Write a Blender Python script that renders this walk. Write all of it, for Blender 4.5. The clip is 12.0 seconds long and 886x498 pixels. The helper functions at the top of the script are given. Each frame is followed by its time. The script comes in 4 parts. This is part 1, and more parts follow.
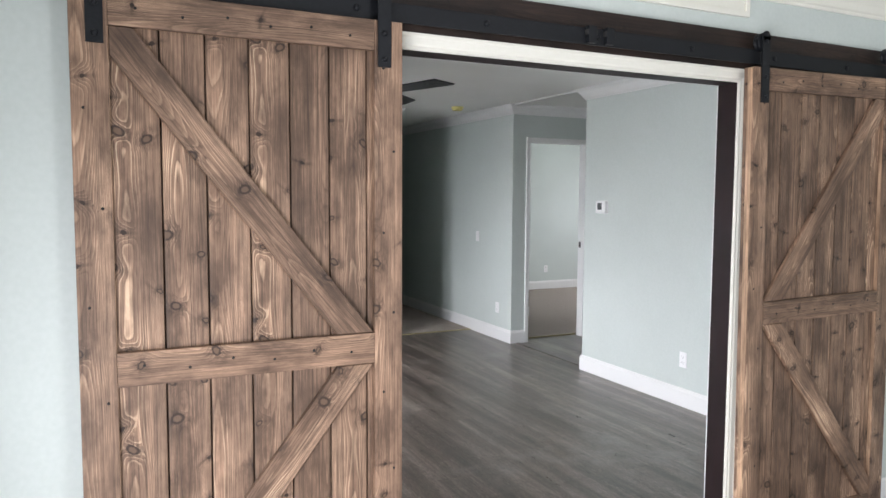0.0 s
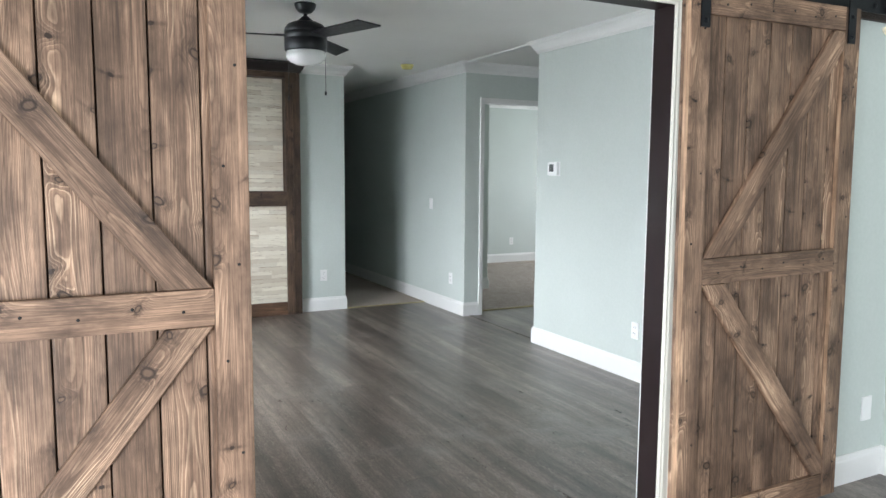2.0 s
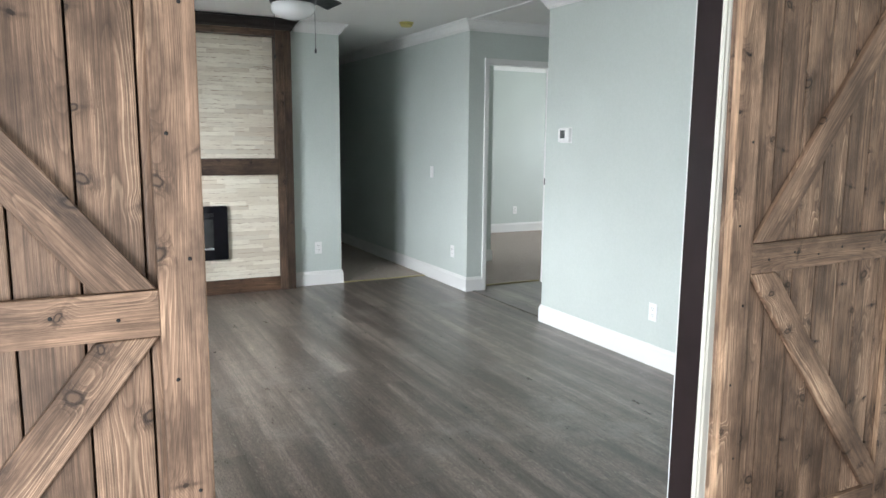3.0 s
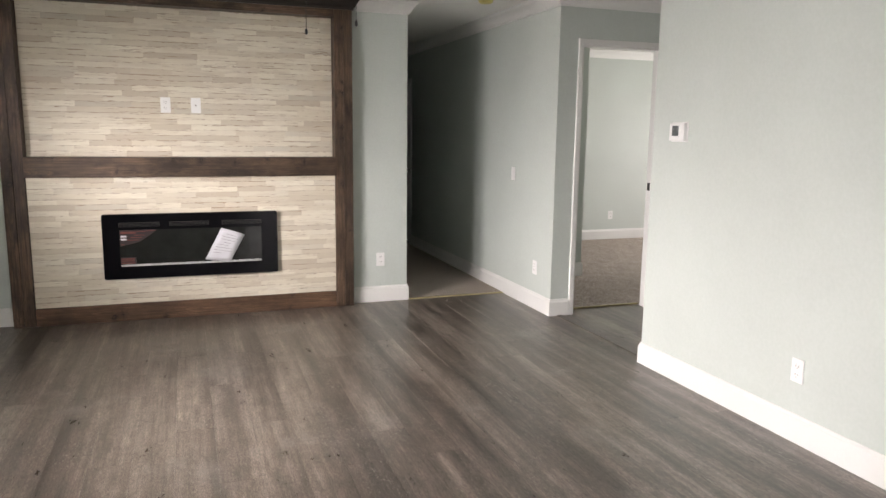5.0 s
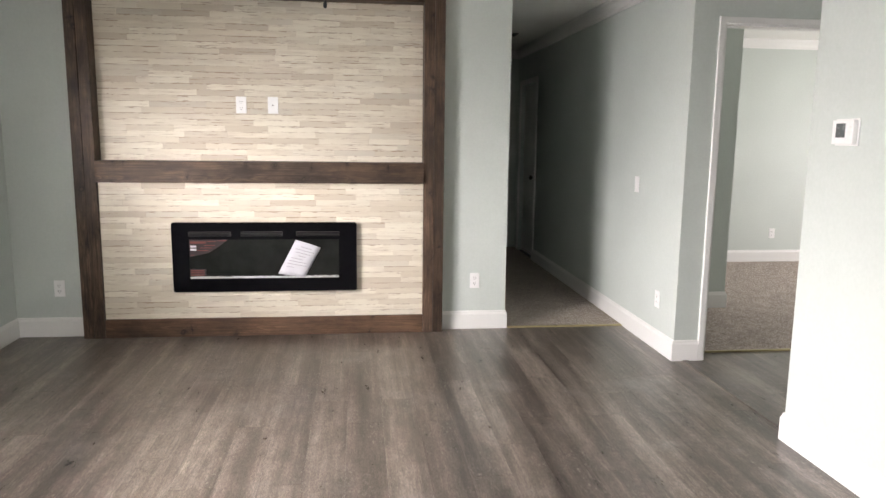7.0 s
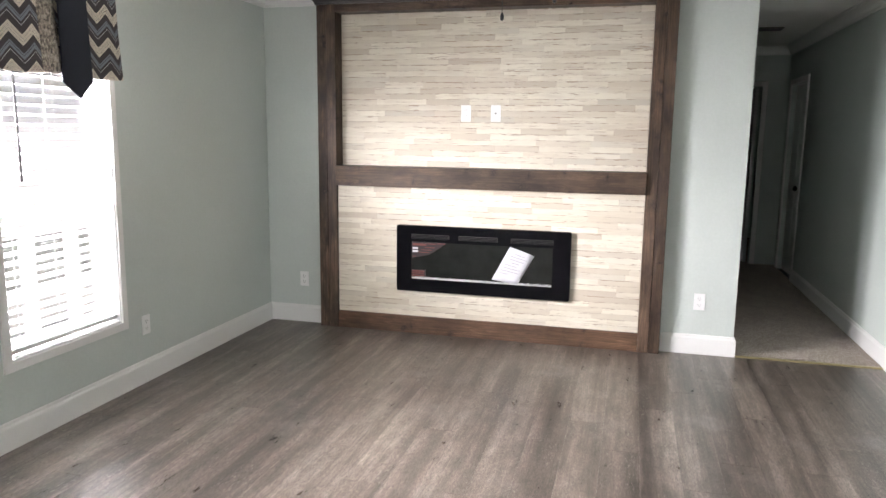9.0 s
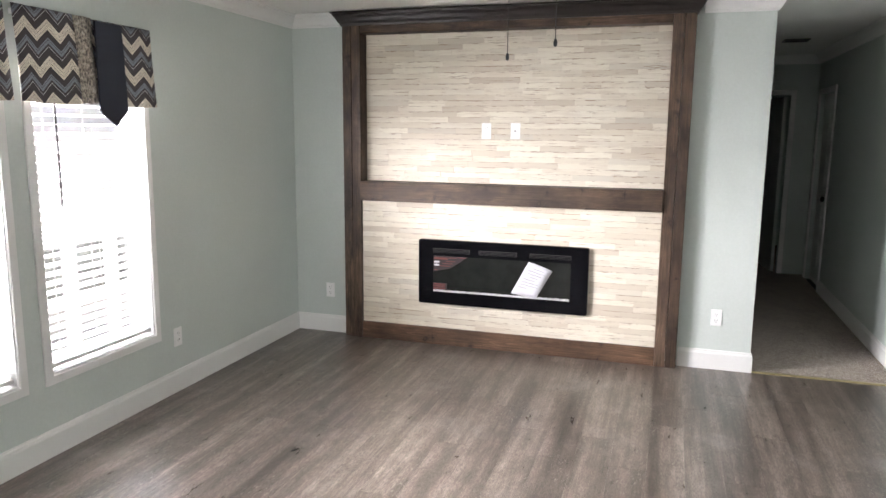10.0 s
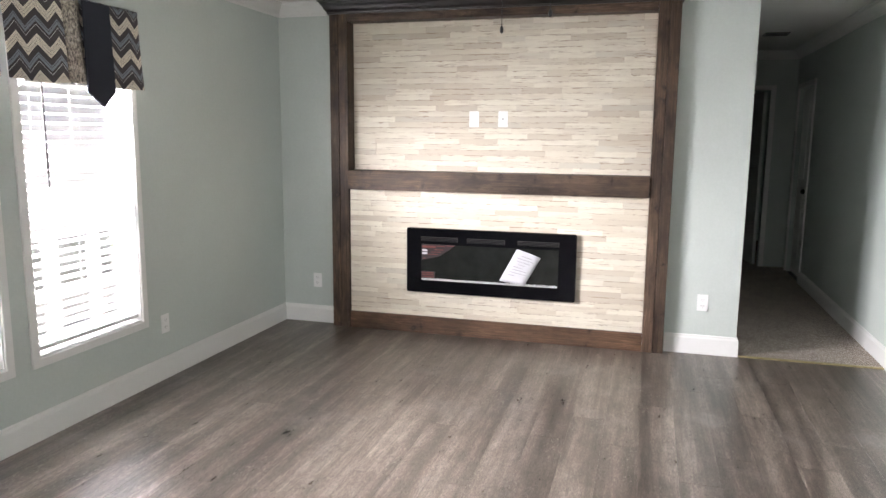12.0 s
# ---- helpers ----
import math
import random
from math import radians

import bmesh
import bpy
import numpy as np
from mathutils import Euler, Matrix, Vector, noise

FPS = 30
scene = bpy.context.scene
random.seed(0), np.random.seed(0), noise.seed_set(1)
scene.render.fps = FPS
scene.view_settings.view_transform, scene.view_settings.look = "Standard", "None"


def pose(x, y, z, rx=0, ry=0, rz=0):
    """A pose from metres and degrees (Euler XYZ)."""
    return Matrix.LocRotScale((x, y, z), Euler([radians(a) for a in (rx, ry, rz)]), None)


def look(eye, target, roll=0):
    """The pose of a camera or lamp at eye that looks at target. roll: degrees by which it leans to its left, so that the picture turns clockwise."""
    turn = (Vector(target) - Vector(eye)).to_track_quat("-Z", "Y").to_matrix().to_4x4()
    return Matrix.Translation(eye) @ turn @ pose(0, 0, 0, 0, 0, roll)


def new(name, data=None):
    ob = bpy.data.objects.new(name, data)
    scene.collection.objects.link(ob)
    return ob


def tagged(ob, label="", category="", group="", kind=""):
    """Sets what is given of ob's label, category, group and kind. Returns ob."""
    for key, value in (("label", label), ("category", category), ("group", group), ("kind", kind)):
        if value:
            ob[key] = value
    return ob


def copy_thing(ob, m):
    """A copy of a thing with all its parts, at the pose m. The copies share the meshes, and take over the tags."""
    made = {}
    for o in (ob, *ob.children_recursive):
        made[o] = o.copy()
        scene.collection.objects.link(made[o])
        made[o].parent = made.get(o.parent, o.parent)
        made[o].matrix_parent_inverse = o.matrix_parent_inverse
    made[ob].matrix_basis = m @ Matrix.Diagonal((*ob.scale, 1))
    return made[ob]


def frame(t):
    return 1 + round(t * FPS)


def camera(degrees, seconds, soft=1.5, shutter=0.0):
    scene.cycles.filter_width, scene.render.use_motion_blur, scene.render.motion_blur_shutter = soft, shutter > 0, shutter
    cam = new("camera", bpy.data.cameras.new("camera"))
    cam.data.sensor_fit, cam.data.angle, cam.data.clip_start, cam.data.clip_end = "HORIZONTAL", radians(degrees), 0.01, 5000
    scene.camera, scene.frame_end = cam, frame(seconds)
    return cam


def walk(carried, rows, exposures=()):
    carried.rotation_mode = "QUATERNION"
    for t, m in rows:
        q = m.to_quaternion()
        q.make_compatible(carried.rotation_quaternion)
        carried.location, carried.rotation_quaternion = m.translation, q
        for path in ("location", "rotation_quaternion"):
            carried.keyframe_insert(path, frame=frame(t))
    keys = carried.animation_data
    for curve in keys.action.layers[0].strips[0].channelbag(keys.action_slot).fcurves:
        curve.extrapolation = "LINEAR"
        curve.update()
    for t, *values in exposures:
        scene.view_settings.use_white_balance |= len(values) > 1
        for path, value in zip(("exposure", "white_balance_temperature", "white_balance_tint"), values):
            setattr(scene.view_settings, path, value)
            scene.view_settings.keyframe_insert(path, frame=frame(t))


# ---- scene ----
cam = camera(63.4, 12.0)
PATH = [
    (0, (0.505, -0.025, 1.564), (1.366, 1.774, 1.414), 0.3),
    (0.5, (0.557, -0.034, 1.54), (1.42, 1.765, 1.39), 0.3),
    (1, (0.661, -0.005, 1.512), (1.533, 1.789, 1.357), 0.3),
    (1.5, (0.879, 0.055, 1.467), (1.766, 1.839, 1.298), 0.2),
    (2, (0.985, 0.196, 1.427), (1.887, 1.969, 1.217), 0.4),
    (2.5, (1.052, 0.421, 1.455), (1.953, 2.185, 1.178), 0.5),
    (3, (1.161, 0.566, 1.436), (2.057, 2.328, 1.132), 0.5),
    (3.2, (1.224, 0.636, 1.455), (2.115, 2.398, 1.138), 0.4),
    (4.8, (1.609, 1.335, 1.433), (2.297, 3.186, 1.114), 0.7),
    (5, (1.694, 1.424, 1.45), (2.356, 3.284, 1.129), 0.7),
    (5.5, (1.844, 1.664, 1.428), (2.365, 3.567, 1.105), 0.9),
    (6, (1.971, 1.889, 1.437), (2.331, 3.83, 1.121), 0.7),
    (6.5, (2.133, 2.022, 1.428), (2.454, 3.97, 1.113), 0.7),
    (6.7, (2.24, 2.065, 1.433), (2.519, 4.02, 1.12), 0.7),
    (8.3, (2.685, 2.356, 1.425), (2.564, 4.329, 1.113), 0.9),
    (8.5, (2.759, 2.396, 1.45), (2.468, 4.348, 1.124), 0.8),
    (9, (2.731, 2.234, 1.485), (2.232, 4.145, 1.167), 0.7),
    (9.5, (2.789, 2.106, 1.554), (2.234, 4.001, 1.235), 0.5),
    (10, (2.86, 2.148, 1.625), (2.269, 4.03, 1.301), 0.5),
    (10.5, (2.853, 2.129, 1.651), (2.249, 4.008, 1.328), 0.5),
    (11, (2.832, 2.114, 1.622), (2.227, 3.993, 1.307), 0.5),
    (11.5, (2.804, 2.111, 1.541), (2.236, 4.003, 1.23), 0.4),
    (12, (2.813, 2.109, 1.499), (2.273, 4.009, 1.19), 0.5),
]
EXPOSURES = [(0.0, -0.22, 6350, 17), (1.5, -0.07, 6200, 12), (3.2, 0.01, 6300, 11), (4.8, 0.03, 7250, 21), (6.7, 0.30, 7150, 21), (8.5, 0.64, 6750, 20), (10.5, 0.71, 6700, 20), (12.0, 0.65, 6700, 20)]
walk(cam, [(t, look(eye, target, roll)) for t, eye, target, roll in PATH], EXPOSURES)

# ---------------------------------------------------------------- world, sun, window light
world = bpy.data.worlds.new("sky")
scene.world = world
world.use_nodes = True
wn, wl = world.node_tree.nodes, world.node_tree.links
sky = wn.new("ShaderNodeTexSky")
sky.sky_type, sky.sun_disc = "NISHITA", False
sky.sun_elevation, sky.sun_rotation = radians(60), radians(124)
sky.air_density, sky.dust_density, sky.ozone_density = 1.0, 4.0, 1.0
wl.new(sky.outputs[0], wn["Background"].inputs[0])
wn["Background"].inputs[1].default_value = 0.15

sun = new("sun", bpy.data.lights.new("sun", "SUN"))
sun.data.energy, sun.data.angle, sun.data.color = 2.8, radians(20), (1.0, 0.97, 0.92)
sun.matrix_world = look((12, -8, 25), (0, 0, 0))


def window_light(name, at, to, w, h, watts, color=(0.93, 0.97, 1.0)):
    """An area lamp for sky light at one window opening, seen or added."""
    ob = new(name, bpy.data.lights.new(name, "AREA"))
    ob.data.shape, ob.data.size, ob.data.size_y = "RECTANGLE", w, h
    ob.data.energy, ob.data.color = watts, color
    ob.matrix_world = look(at, to)
    return ob


# ---------------------------------------------------------------- materials
def shader(name, rough=0.6, metal=0.0):
    m = bpy.data.materials.new(name)
    m.use_nodes = True
    b = m.node_tree.nodes["Principled BSDF"]
    b.inputs["Roughness"].default_value = rough
    b.inputs["Metallic"].default_value = metal
    return m, m.node_tree.nodes, m.node_tree.links, b


def val(n, l, op, a, b=None, c=None):
    """A math node on numbers or sockets."""
    k = n.new("ShaderNodeMath")
    k.operation = op
    for i, s in enumerate((a, b, c)):
        if s is None:
            continue
        if isinstance(s, (int, float)):
            k.inputs[i].default_value = s
        else:
            l.new(s, k.inputs[i])
    return k.outputs[0]


def mixed(n, l, fac, a, b, kind="MIX"):
    k = n.new("ShaderNodeMix")
    k.data_type, k.blend_type = "RGBA", kind
    for i, s in ((0, fac), (6, a), (7, b)):
        if isinstance(s, (int, float)):
            k.inputs[i].default_value = s
        elif isinstance(s, tuple):
            k.inputs[i].default_value = (*s, 1)
        else:
            l.new(s, k.inputs[i])
    return k.outputs[2]


def ramp(n, l, fac, stops, how="LINEAR"):
    k = n.new("ShaderNodeValToRGB")
    k.color_ramp.interpolation = how
    e = k.color_ramp.elements
    while len(e) < len(stops):
        e.new(0.5)
    for el, (p, c) in zip(e, stops):
        el.position = p
        el.color = (c, c, c, 1) if isinstance(c, (int, float)) else (*c, 1)
    l.new(fac, k.inputs[0])
    return k.outputs[0]


def noise_tex(n, l, vec, scale, detail=3.0, rough=0.5):
    k = n.new("ShaderNodeTexNoise")
    k.inputs["Scale"].default_value, k.inputs["Detail"].default_value = scale, detail
    k.inputs["Roughness"].default_value = rough
    l.new(vec, k.inputs["Vector"])
    return k.outputs[0]


def scaled(n, l, vec, x, y, z):
    k = n.new("ShaderNodeVectorMath")
    k.operation = "MULTIPLY"
    k.inputs[1].default_value = (x, y, z)
    l.new(vec, k.inputs[0])
    return k.outputs[0]


def relief(n, l, b, height, strength, distance=0.002):
    k = n.new("ShaderNodeBump")
    k.inputs["Strength"].default_value, k.inputs["Distance"].default_value = strength, distance
    l.new(height, k.inputs["Height"])
    l.new(k.outputs[0], b.inputs["Normal"])


def coords(n, l, shift=True, at_place=False):
    """Object coordinates, moved by a random step for each object."""
    tc = n.new("ShaderNodeNewGeometry").outputs["Position"] if at_place else n.new("ShaderNodeTexCoord").outputs["Object"]
    if not shift:
        return tc, None
    r = n.new("ShaderNodeObjectInfo").outputs["Random"]
    s = n.new("ShaderNodeVectorMath")
    s.operation = "SCALE"
    s.inputs[0].default_value = (0.0, 0.0, 37.0)
    l.new(r, s.inputs["Scale"])
    a = n.new("ShaderNodeVectorMath")
    a.operation = "ADD"
    l.new(tc, a.inputs[0])
    l.new(s.outputs[0], a.inputs[1])
    return a.outputs[0], r


def painted(name, color, rough, big=0.04, bump=0.15, scale=350, stipple=0.0):
    """Rolled wall or trim paint, with faint unevenness and roller texture."""
    m, n, l, b = shader(name, rough)
    v = n.new("ShaderNodeNewGeometry").outputs["Position"]
    c = ramp(n, l, noise_tex(n, l, v, 1.3, 4), [(0.25, tuple(x * (1 - big) for x in color)), (0.75, tuple(min(1, x * (1 + big)) for x in color))])
    f = noise_tex(n, l, v, 60, 2)
    l.new(mixed(n, l, 0.05, c, ramp(n, l, f, [(0.3, 0.2), (0.7, 0.9)]), "OVERLAY"), b.inputs["Base Color"])
    h = noise_tex(n, l, v, scale, 3)
    if stipple:
        h = val(n, l, "ADD", h, val(n, l, "MULTIPLY", noise_tex(n, l, v, 38, 4, 0.6), stipple))
    relief(n, l, b, h, bump, 0.001 if not stipple else 0.004)
    return m


def stained_wood(name, dark, mid, light, rough=0.55, ring=1.0, streak=0.75, knots=1.0, blotch=0.6):
    """Stained knotty pine: grain along local z, nested cathedral figure that bends round dark knots, uneven stain. Each board is cut elsewhere."""
    m, n, l, b = shader(name, rough)
    v, r = coords(n, l)
    s = n.new("ShaderNodeSeparateXYZ")
    l.new(v, s.inputs[0])
    across = val(n, l, "ADD", s.outputs[0], val(n, l, "MULTIPLY", s.outputs[1], 0.8))
    vor = n.new("ShaderNodeTexVoronoi")
    vor.inputs["Scale"].default_value, vor.inputs["Randomness"].default_value = 1.0, 0.95
    vor.voronoi_dimensions = "2D"
    flat = n.new("ShaderNodeCombineXYZ")
    l.new(val(n, l, "MULTIPLY", across, 9.0), flat.inputs[0])
    l.new(val(n, l, "MULTIPLY", s.outputs[2], 5.6), flat.inputs[1])
    l.new(flat.outputs[0], vor.inputs["Vector"])
    pick = n.new("ShaderNodeSeparateColor")
    l.new(vor.outputs["Color"], pick.inputs[0])
    some = val(n, l, "MULTIPLY", val(n, l, "GREATER_THAN", pick.outputs[0], 0.45), knots)
    c0 = n.new("ShaderNodeSeparateXYZ")
    l.new(vor.outputs["Position"], c0.inputs[0])
    dx = val(n, l, "SUBTRACT", across, val(n, l, "DIVIDE", c0.outputs[0], 9.0))
    dz = val(n, l, "SUBTRACT", s.outputs[2], val(n, l, "DIVIDE", c0.outputs[1], 5.6))
    lean = val(n, l, "MULTIPLY_ADD", pick.outputs[2], 0.9, -0.45)
    dz = val(n, l, "ADD", dz, val(n, l, "MULTIPLY", dx, lean))
    d2 = val(n, l, "ADD", val(n, l, "MULTIPLY", dx, dx), val(n, l, "MULTIPLY", val(n, l, "MULTIPLY", dz, dz), 1.5))
    dist = val(n, l, "ADD", val(n, l, "SQRT", d2), val(n, l, "MULTIPLY_ADD", noise_tex(n, l, scaled(n, l, v, 150, 150, 90), 1.0, 3, 0.6), 0.009, -0.0045))
    size = val(n, l, "MULTIPLY_ADD", val(n, l, "MULTIPLY", pick.outputs[1], pick.outputs[1]), 0.0125, 0.0060)
    rel = val(n, l, "DIVIDE", dist, size)
    swirl = val(n, l, "MULTIPLY", val(n, l, "POWER", 2.718, val(n, l, "MULTIPLY", d2, -1300.0)), some)
    side = val(n, l, "MULTIPLY_ADD", r, 0.10, -0.05)
    x = val(n, l, "ADD", val(n, l, "ADD", s.outputs[0], side), val(n, l, "MULTIPLY_ADD", noise_tex(n, l, scaled(n, l, v, 9, 9, 2.2), 1.0, 2), 0.03, -0.015))
    low = noise_tex(n, l, scaled(n, l, v, 1.5, 1.5, 0.75), 1.0, 2, 0.4)
    field = val(n, l, "MULTIPLY_ADD", val(n, l, "MULTIPLY", x, x), 2300.0 * ring, val(n, l, "MULTIPLY", low, 36.0 * ring))
    field = val(n, l, "ADD", field, val(n, l, "MULTIPLY", swirl, 3.2))
    field = val(n, l, "ADD", field, val(n, l, "MULTIPLY", noise_tex(n, l, scaled(n, l, v, 55, 55, 6), 1.0, 2), 0.7))
    saw = val(n, l, "FRACT", field)
    line = ramp(n, l, saw, [(0.0, 0.0), (0.60, 0.0), (0.80, 1.0), (0.92, 0.7), (1.0, 0.0)])
    late = ramp(n, l, saw, [(0.0, 1.0), (0.22, 0.25), (0.5, 0.0), (0.93, 0.0), (1.0, 1.0)])
    patch = ramp(n, l, noise_tex(n, l, scaled(n, l, v, 10, 10, 2.4), 1.0, 3), [(0.45, 0.05), (0.64, 1.0)])
    figured = ramp(n, l, val(n, l, "FRACT", val(n, l, "MULTIPLY", r, 7.3)), [(0.1, 0.25), (0.9, 1.0)])
    fibre = noise_tex(n, l, scaled(n, l, v, 420, 420, 9), 1.0, 3, 0.6)
    c = mixed(n, l, ramp(n, l, fibre, [(0.25, 0.1), (0.75, 1.0)]), dark, mid)
    c = mixed(n, l, val(n, l, "MULTIPLY", late, 0.45), c, tuple(d * 0.8 for d in dark))
    c = mixed(n, l, val(n, l, "MULTIPLY", val(n, l, "MULTIPLY", line, val(n, l, "MULTIPLY", patch, figured)), streak), c, light)
    grain = noise_tex(n, l, scaled(n, l, v, 130, 130, 2.4), 1.0, 4, 0.65)
    c = mixed(n, l, 0.55, c, ramp(n, l, grain, [(0.32, 0.12), (0.62, 0.74)]), "OVERLAY")
    cloud = noise_tex(n, l, scaled(n, l, v, 6, 6, 2.4), 1.0, 5, 0.65)
    c = mixed(n, l, 0.75, c, ramp(n, l, cloud, [(0.3, 0.14), (0.7, 0.82)]), "OVERLAY")
    stain = ramp(n, l, noise_tex(n, l, scaled(n, l, v, 8, 8, 3.4), 1.0, 5, 0.65), [(0.46, 0.0), (0.66, 1.0)])
    c = mixed(n, l, val(n, l, "MULTIPLY", stain, blotch), c, tuple(d * 0.55 for d in dark))
    wisp = ramp(n, l, noise_tex(n, l, scaled(n, l, v, 60, 60, 22), 1.0, 4, 0.65), [(0.42, 0.0), (0.60, 1.0)])
    rel10 = val(n, l, "MULTIPLY", rel, 0.1)
    halo = val(n, l, "MULTIPLY", val(n, l, "MULTIPLY", ramp(n, l, rel10, [(0.10, 0.9), (0.38, 0.0)]), wisp), some)
    flare = val(n, l, "ABSOLUTE", val(n, l, "SUBTRACT", dz, val(n, l, "MULTIPLY", val(n, l, "MULTIPLY", dx, dx), val(n, l, "MULTIPLY_ADD", pick.outputs[2], 16.0, -8.0))))
    wing = val(n, l, "MULTIPLY", val(n, l, "MULTIPLY", ramp(n, l, val(n, l, "MULTIPLY", flare, 10.0), [(0.02, 1.0), (0.075, 0.0)]), ramp(n, l, val(n, l, "MULTIPLY", val(n, l, "ABSOLUTE", dx), 10.0), [(0.05, 1.0), (0.45, 0.0)])), some)
    halo = val(n, l, "MAXIMUM", halo, val(n, l, "MULTIPLY", wing, ramp(n, l, wisp, [(0.0, 0.45), (1.0, 1.0)])))
    c = mixed(n, l, halo, c, tuple(d * 0.35 for d in dark))
    c = mixed(n, l, val(n, l, "MULTIPLY", ramp(n, l, rel10, [(0.09, 1.0), (0.125, 0.0)]), some), c, tuple(d * 0.28 for d in dark))
    heart = val(n, l, "MULTIPLY", ramp(n, l, rel10, [(0.05, 0.8), (0.085, 0.0)]), val(n, l, "MULTIPLY", some, val(n, l, "GREATER_THAN", pick.outputs[1], 0.35)))
    c = mixed(n, l, heart, c, tuple(d * 0.42 for d in mid))
    tone = ramp(n, l, r, [(0.0, 0.76), (1.0, 1.14)])
    c = mixed(n, l, 1.0, c, tone, "MULTIPLY")
    l.new(c, b.inputs["Base Color"])
    relief(n, l, b, val(n, l, "ADD", fibre, val(n, l, "SUBTRACT", line, halo)), 0.3, 0.0012)
    l.new(ramp(n, l, fibre, [(0.2, rough - 0.05), (0.8, rough + 0.12)]), b.inputs["Roughness"])
    b.inputs["Specular IOR Level"].default_value = 0.3
    return m


def vinyl_plank(name):
    """Grey-brown wood-print vinyl: long soft bands in each plank, weathered mottling, scuffed pale flecks, satin."""
    m, n, l, b = shader(name, 0.42)
    v, r = coords(n, l)
    pos = n.new("ShaderNodeNewGeometry").outputs["Position"]
    band = noise_tex(n, l, scaled(n, l, v, 11, 0.55, 1), 1.0, 3, 0.5)
    wide = noise_tex(n, l, scaled(n, l, pos, 6.5, 0.32, 1), 1.0, 4, 0.55)
    broad = val(n, l, "MULTIPLY_ADD", band, 0.36, val(n, l, "MULTIPLY", wide, 0.64))
    mottle = noise_tex(n, l, scaled(n, l, v, 17, 6, 9), 1.0, 6, 0.7)
    streaks = noise_tex(n, l, scaled(n, l, v, 75, 3.2, 14), 1.0, 5, 0.65)
    fine = noise_tex(n, l, scaled(n, l, v, 230, 45, 14), 1.0, 5, 0.75)
    c = ramp(n, l, broad, [(0.37, (0.058, 0.046, 0.039)), (0.5, (0.118, 0.094, 0.079)), (0.63, (0.225, 0.184, 0.156))])
    c = mixed(n, l, 0.7, c, ramp(n, l, mottle, [(0.3, 0.2), (0.7, 0.82)]), "OVERLAY")
    c = mixed(n, l, 0.5, c, ramp(n, l, streaks, [(0.3, 0.2), (0.7, 0.8)]), "OVERLAY")
    c = mixed(n, l, 0.85, c, ramp(n, l, fine, [(0.28, 0.08), (0.72, 0.90)]), "OVERLAY")
    fleck = noise_tex(n, l, scaled(n, l, v, 85, 28, 1), 1.0, 6, 0.85)
    patch = noise_tex(n, l, scaled(n, l, v, 8, 2.2, 1), 1.0, 4)
    where = ramp(n, l, patch, [(0.45, 0.05), (0.60, 1.0)])
    c = mixed(n, l, val(n, l, "MULTIPLY", ramp(n, l, fleck, [(0.55, 0.0), (0.62, 0.7)]), where), c, (0.33, 0.295, 0.262))
    c = mixed(n, l, 1.0, c, ramp(n, l, r, [(0.0, 0.95), (1.0, 1.04)]), "MULTIPLY")
    dust = ramp(n, l, val(n, l, "ADD", noise_tex(n, l, pos, 1.6, 5, 0.65), val(n, l, "MULTIPLY", noise_tex(n, l, pos, 90, 4, 0.8), 0.35)), [(0.72, 0.0), (0.84, 0.22)])
    c = mixed(n, l, dust, c, (0.40, 0.37, 0.34))
    l.new(c, b.inputs["Base Color"])
    l.new(ramp(n, l, mottle, [(0.2, 0.25), (0.8, 0.36)]), b.inputs["Roughness"])
    b.inputs["Specular IOR Level"].default_value = 0.6
    relief(n, l, b, val(n, l, "ADD", fine, streaks), 0.08, 0.0006)
    return m


def carpet(name):
    """Cut-pile carpet in flecked brown and beige."""
    m, n, l, b = shader(name, 0.95)
    v = n.new("ShaderNodeNewGeometry").outputs["Position"]
    a = noise_tex(n, l, v, 130, 3, 0.7)
    g = noise_tex(n, l, v, 45, 3, 0.6)
    w = noise_tex(n, l, v, 6, 3)
    c = ramp(n, l, a, [(0.33, (0.11, 0.088, 0.074)), (0.5, (0.35, 0.29, 0.245)), (0.65, (0.78, 0.69, 0.61))])
    c = mixed(n, l, 0.6, c, ramp(n, l, g, [(0.3, 0.25), (0.7, 0.8)]), "OVERLAY")
    c = mixed(n, l, 0.25, c, ramp(n, l, w, [(0.3, 0.3), (0.7, 0.75)]), "OVERLAY")
    l.new(c, b.inputs["Base Color"])
    relief(n, l, b, val(n, l, "ADD", a, g), 0.9, 0.012)
    return m


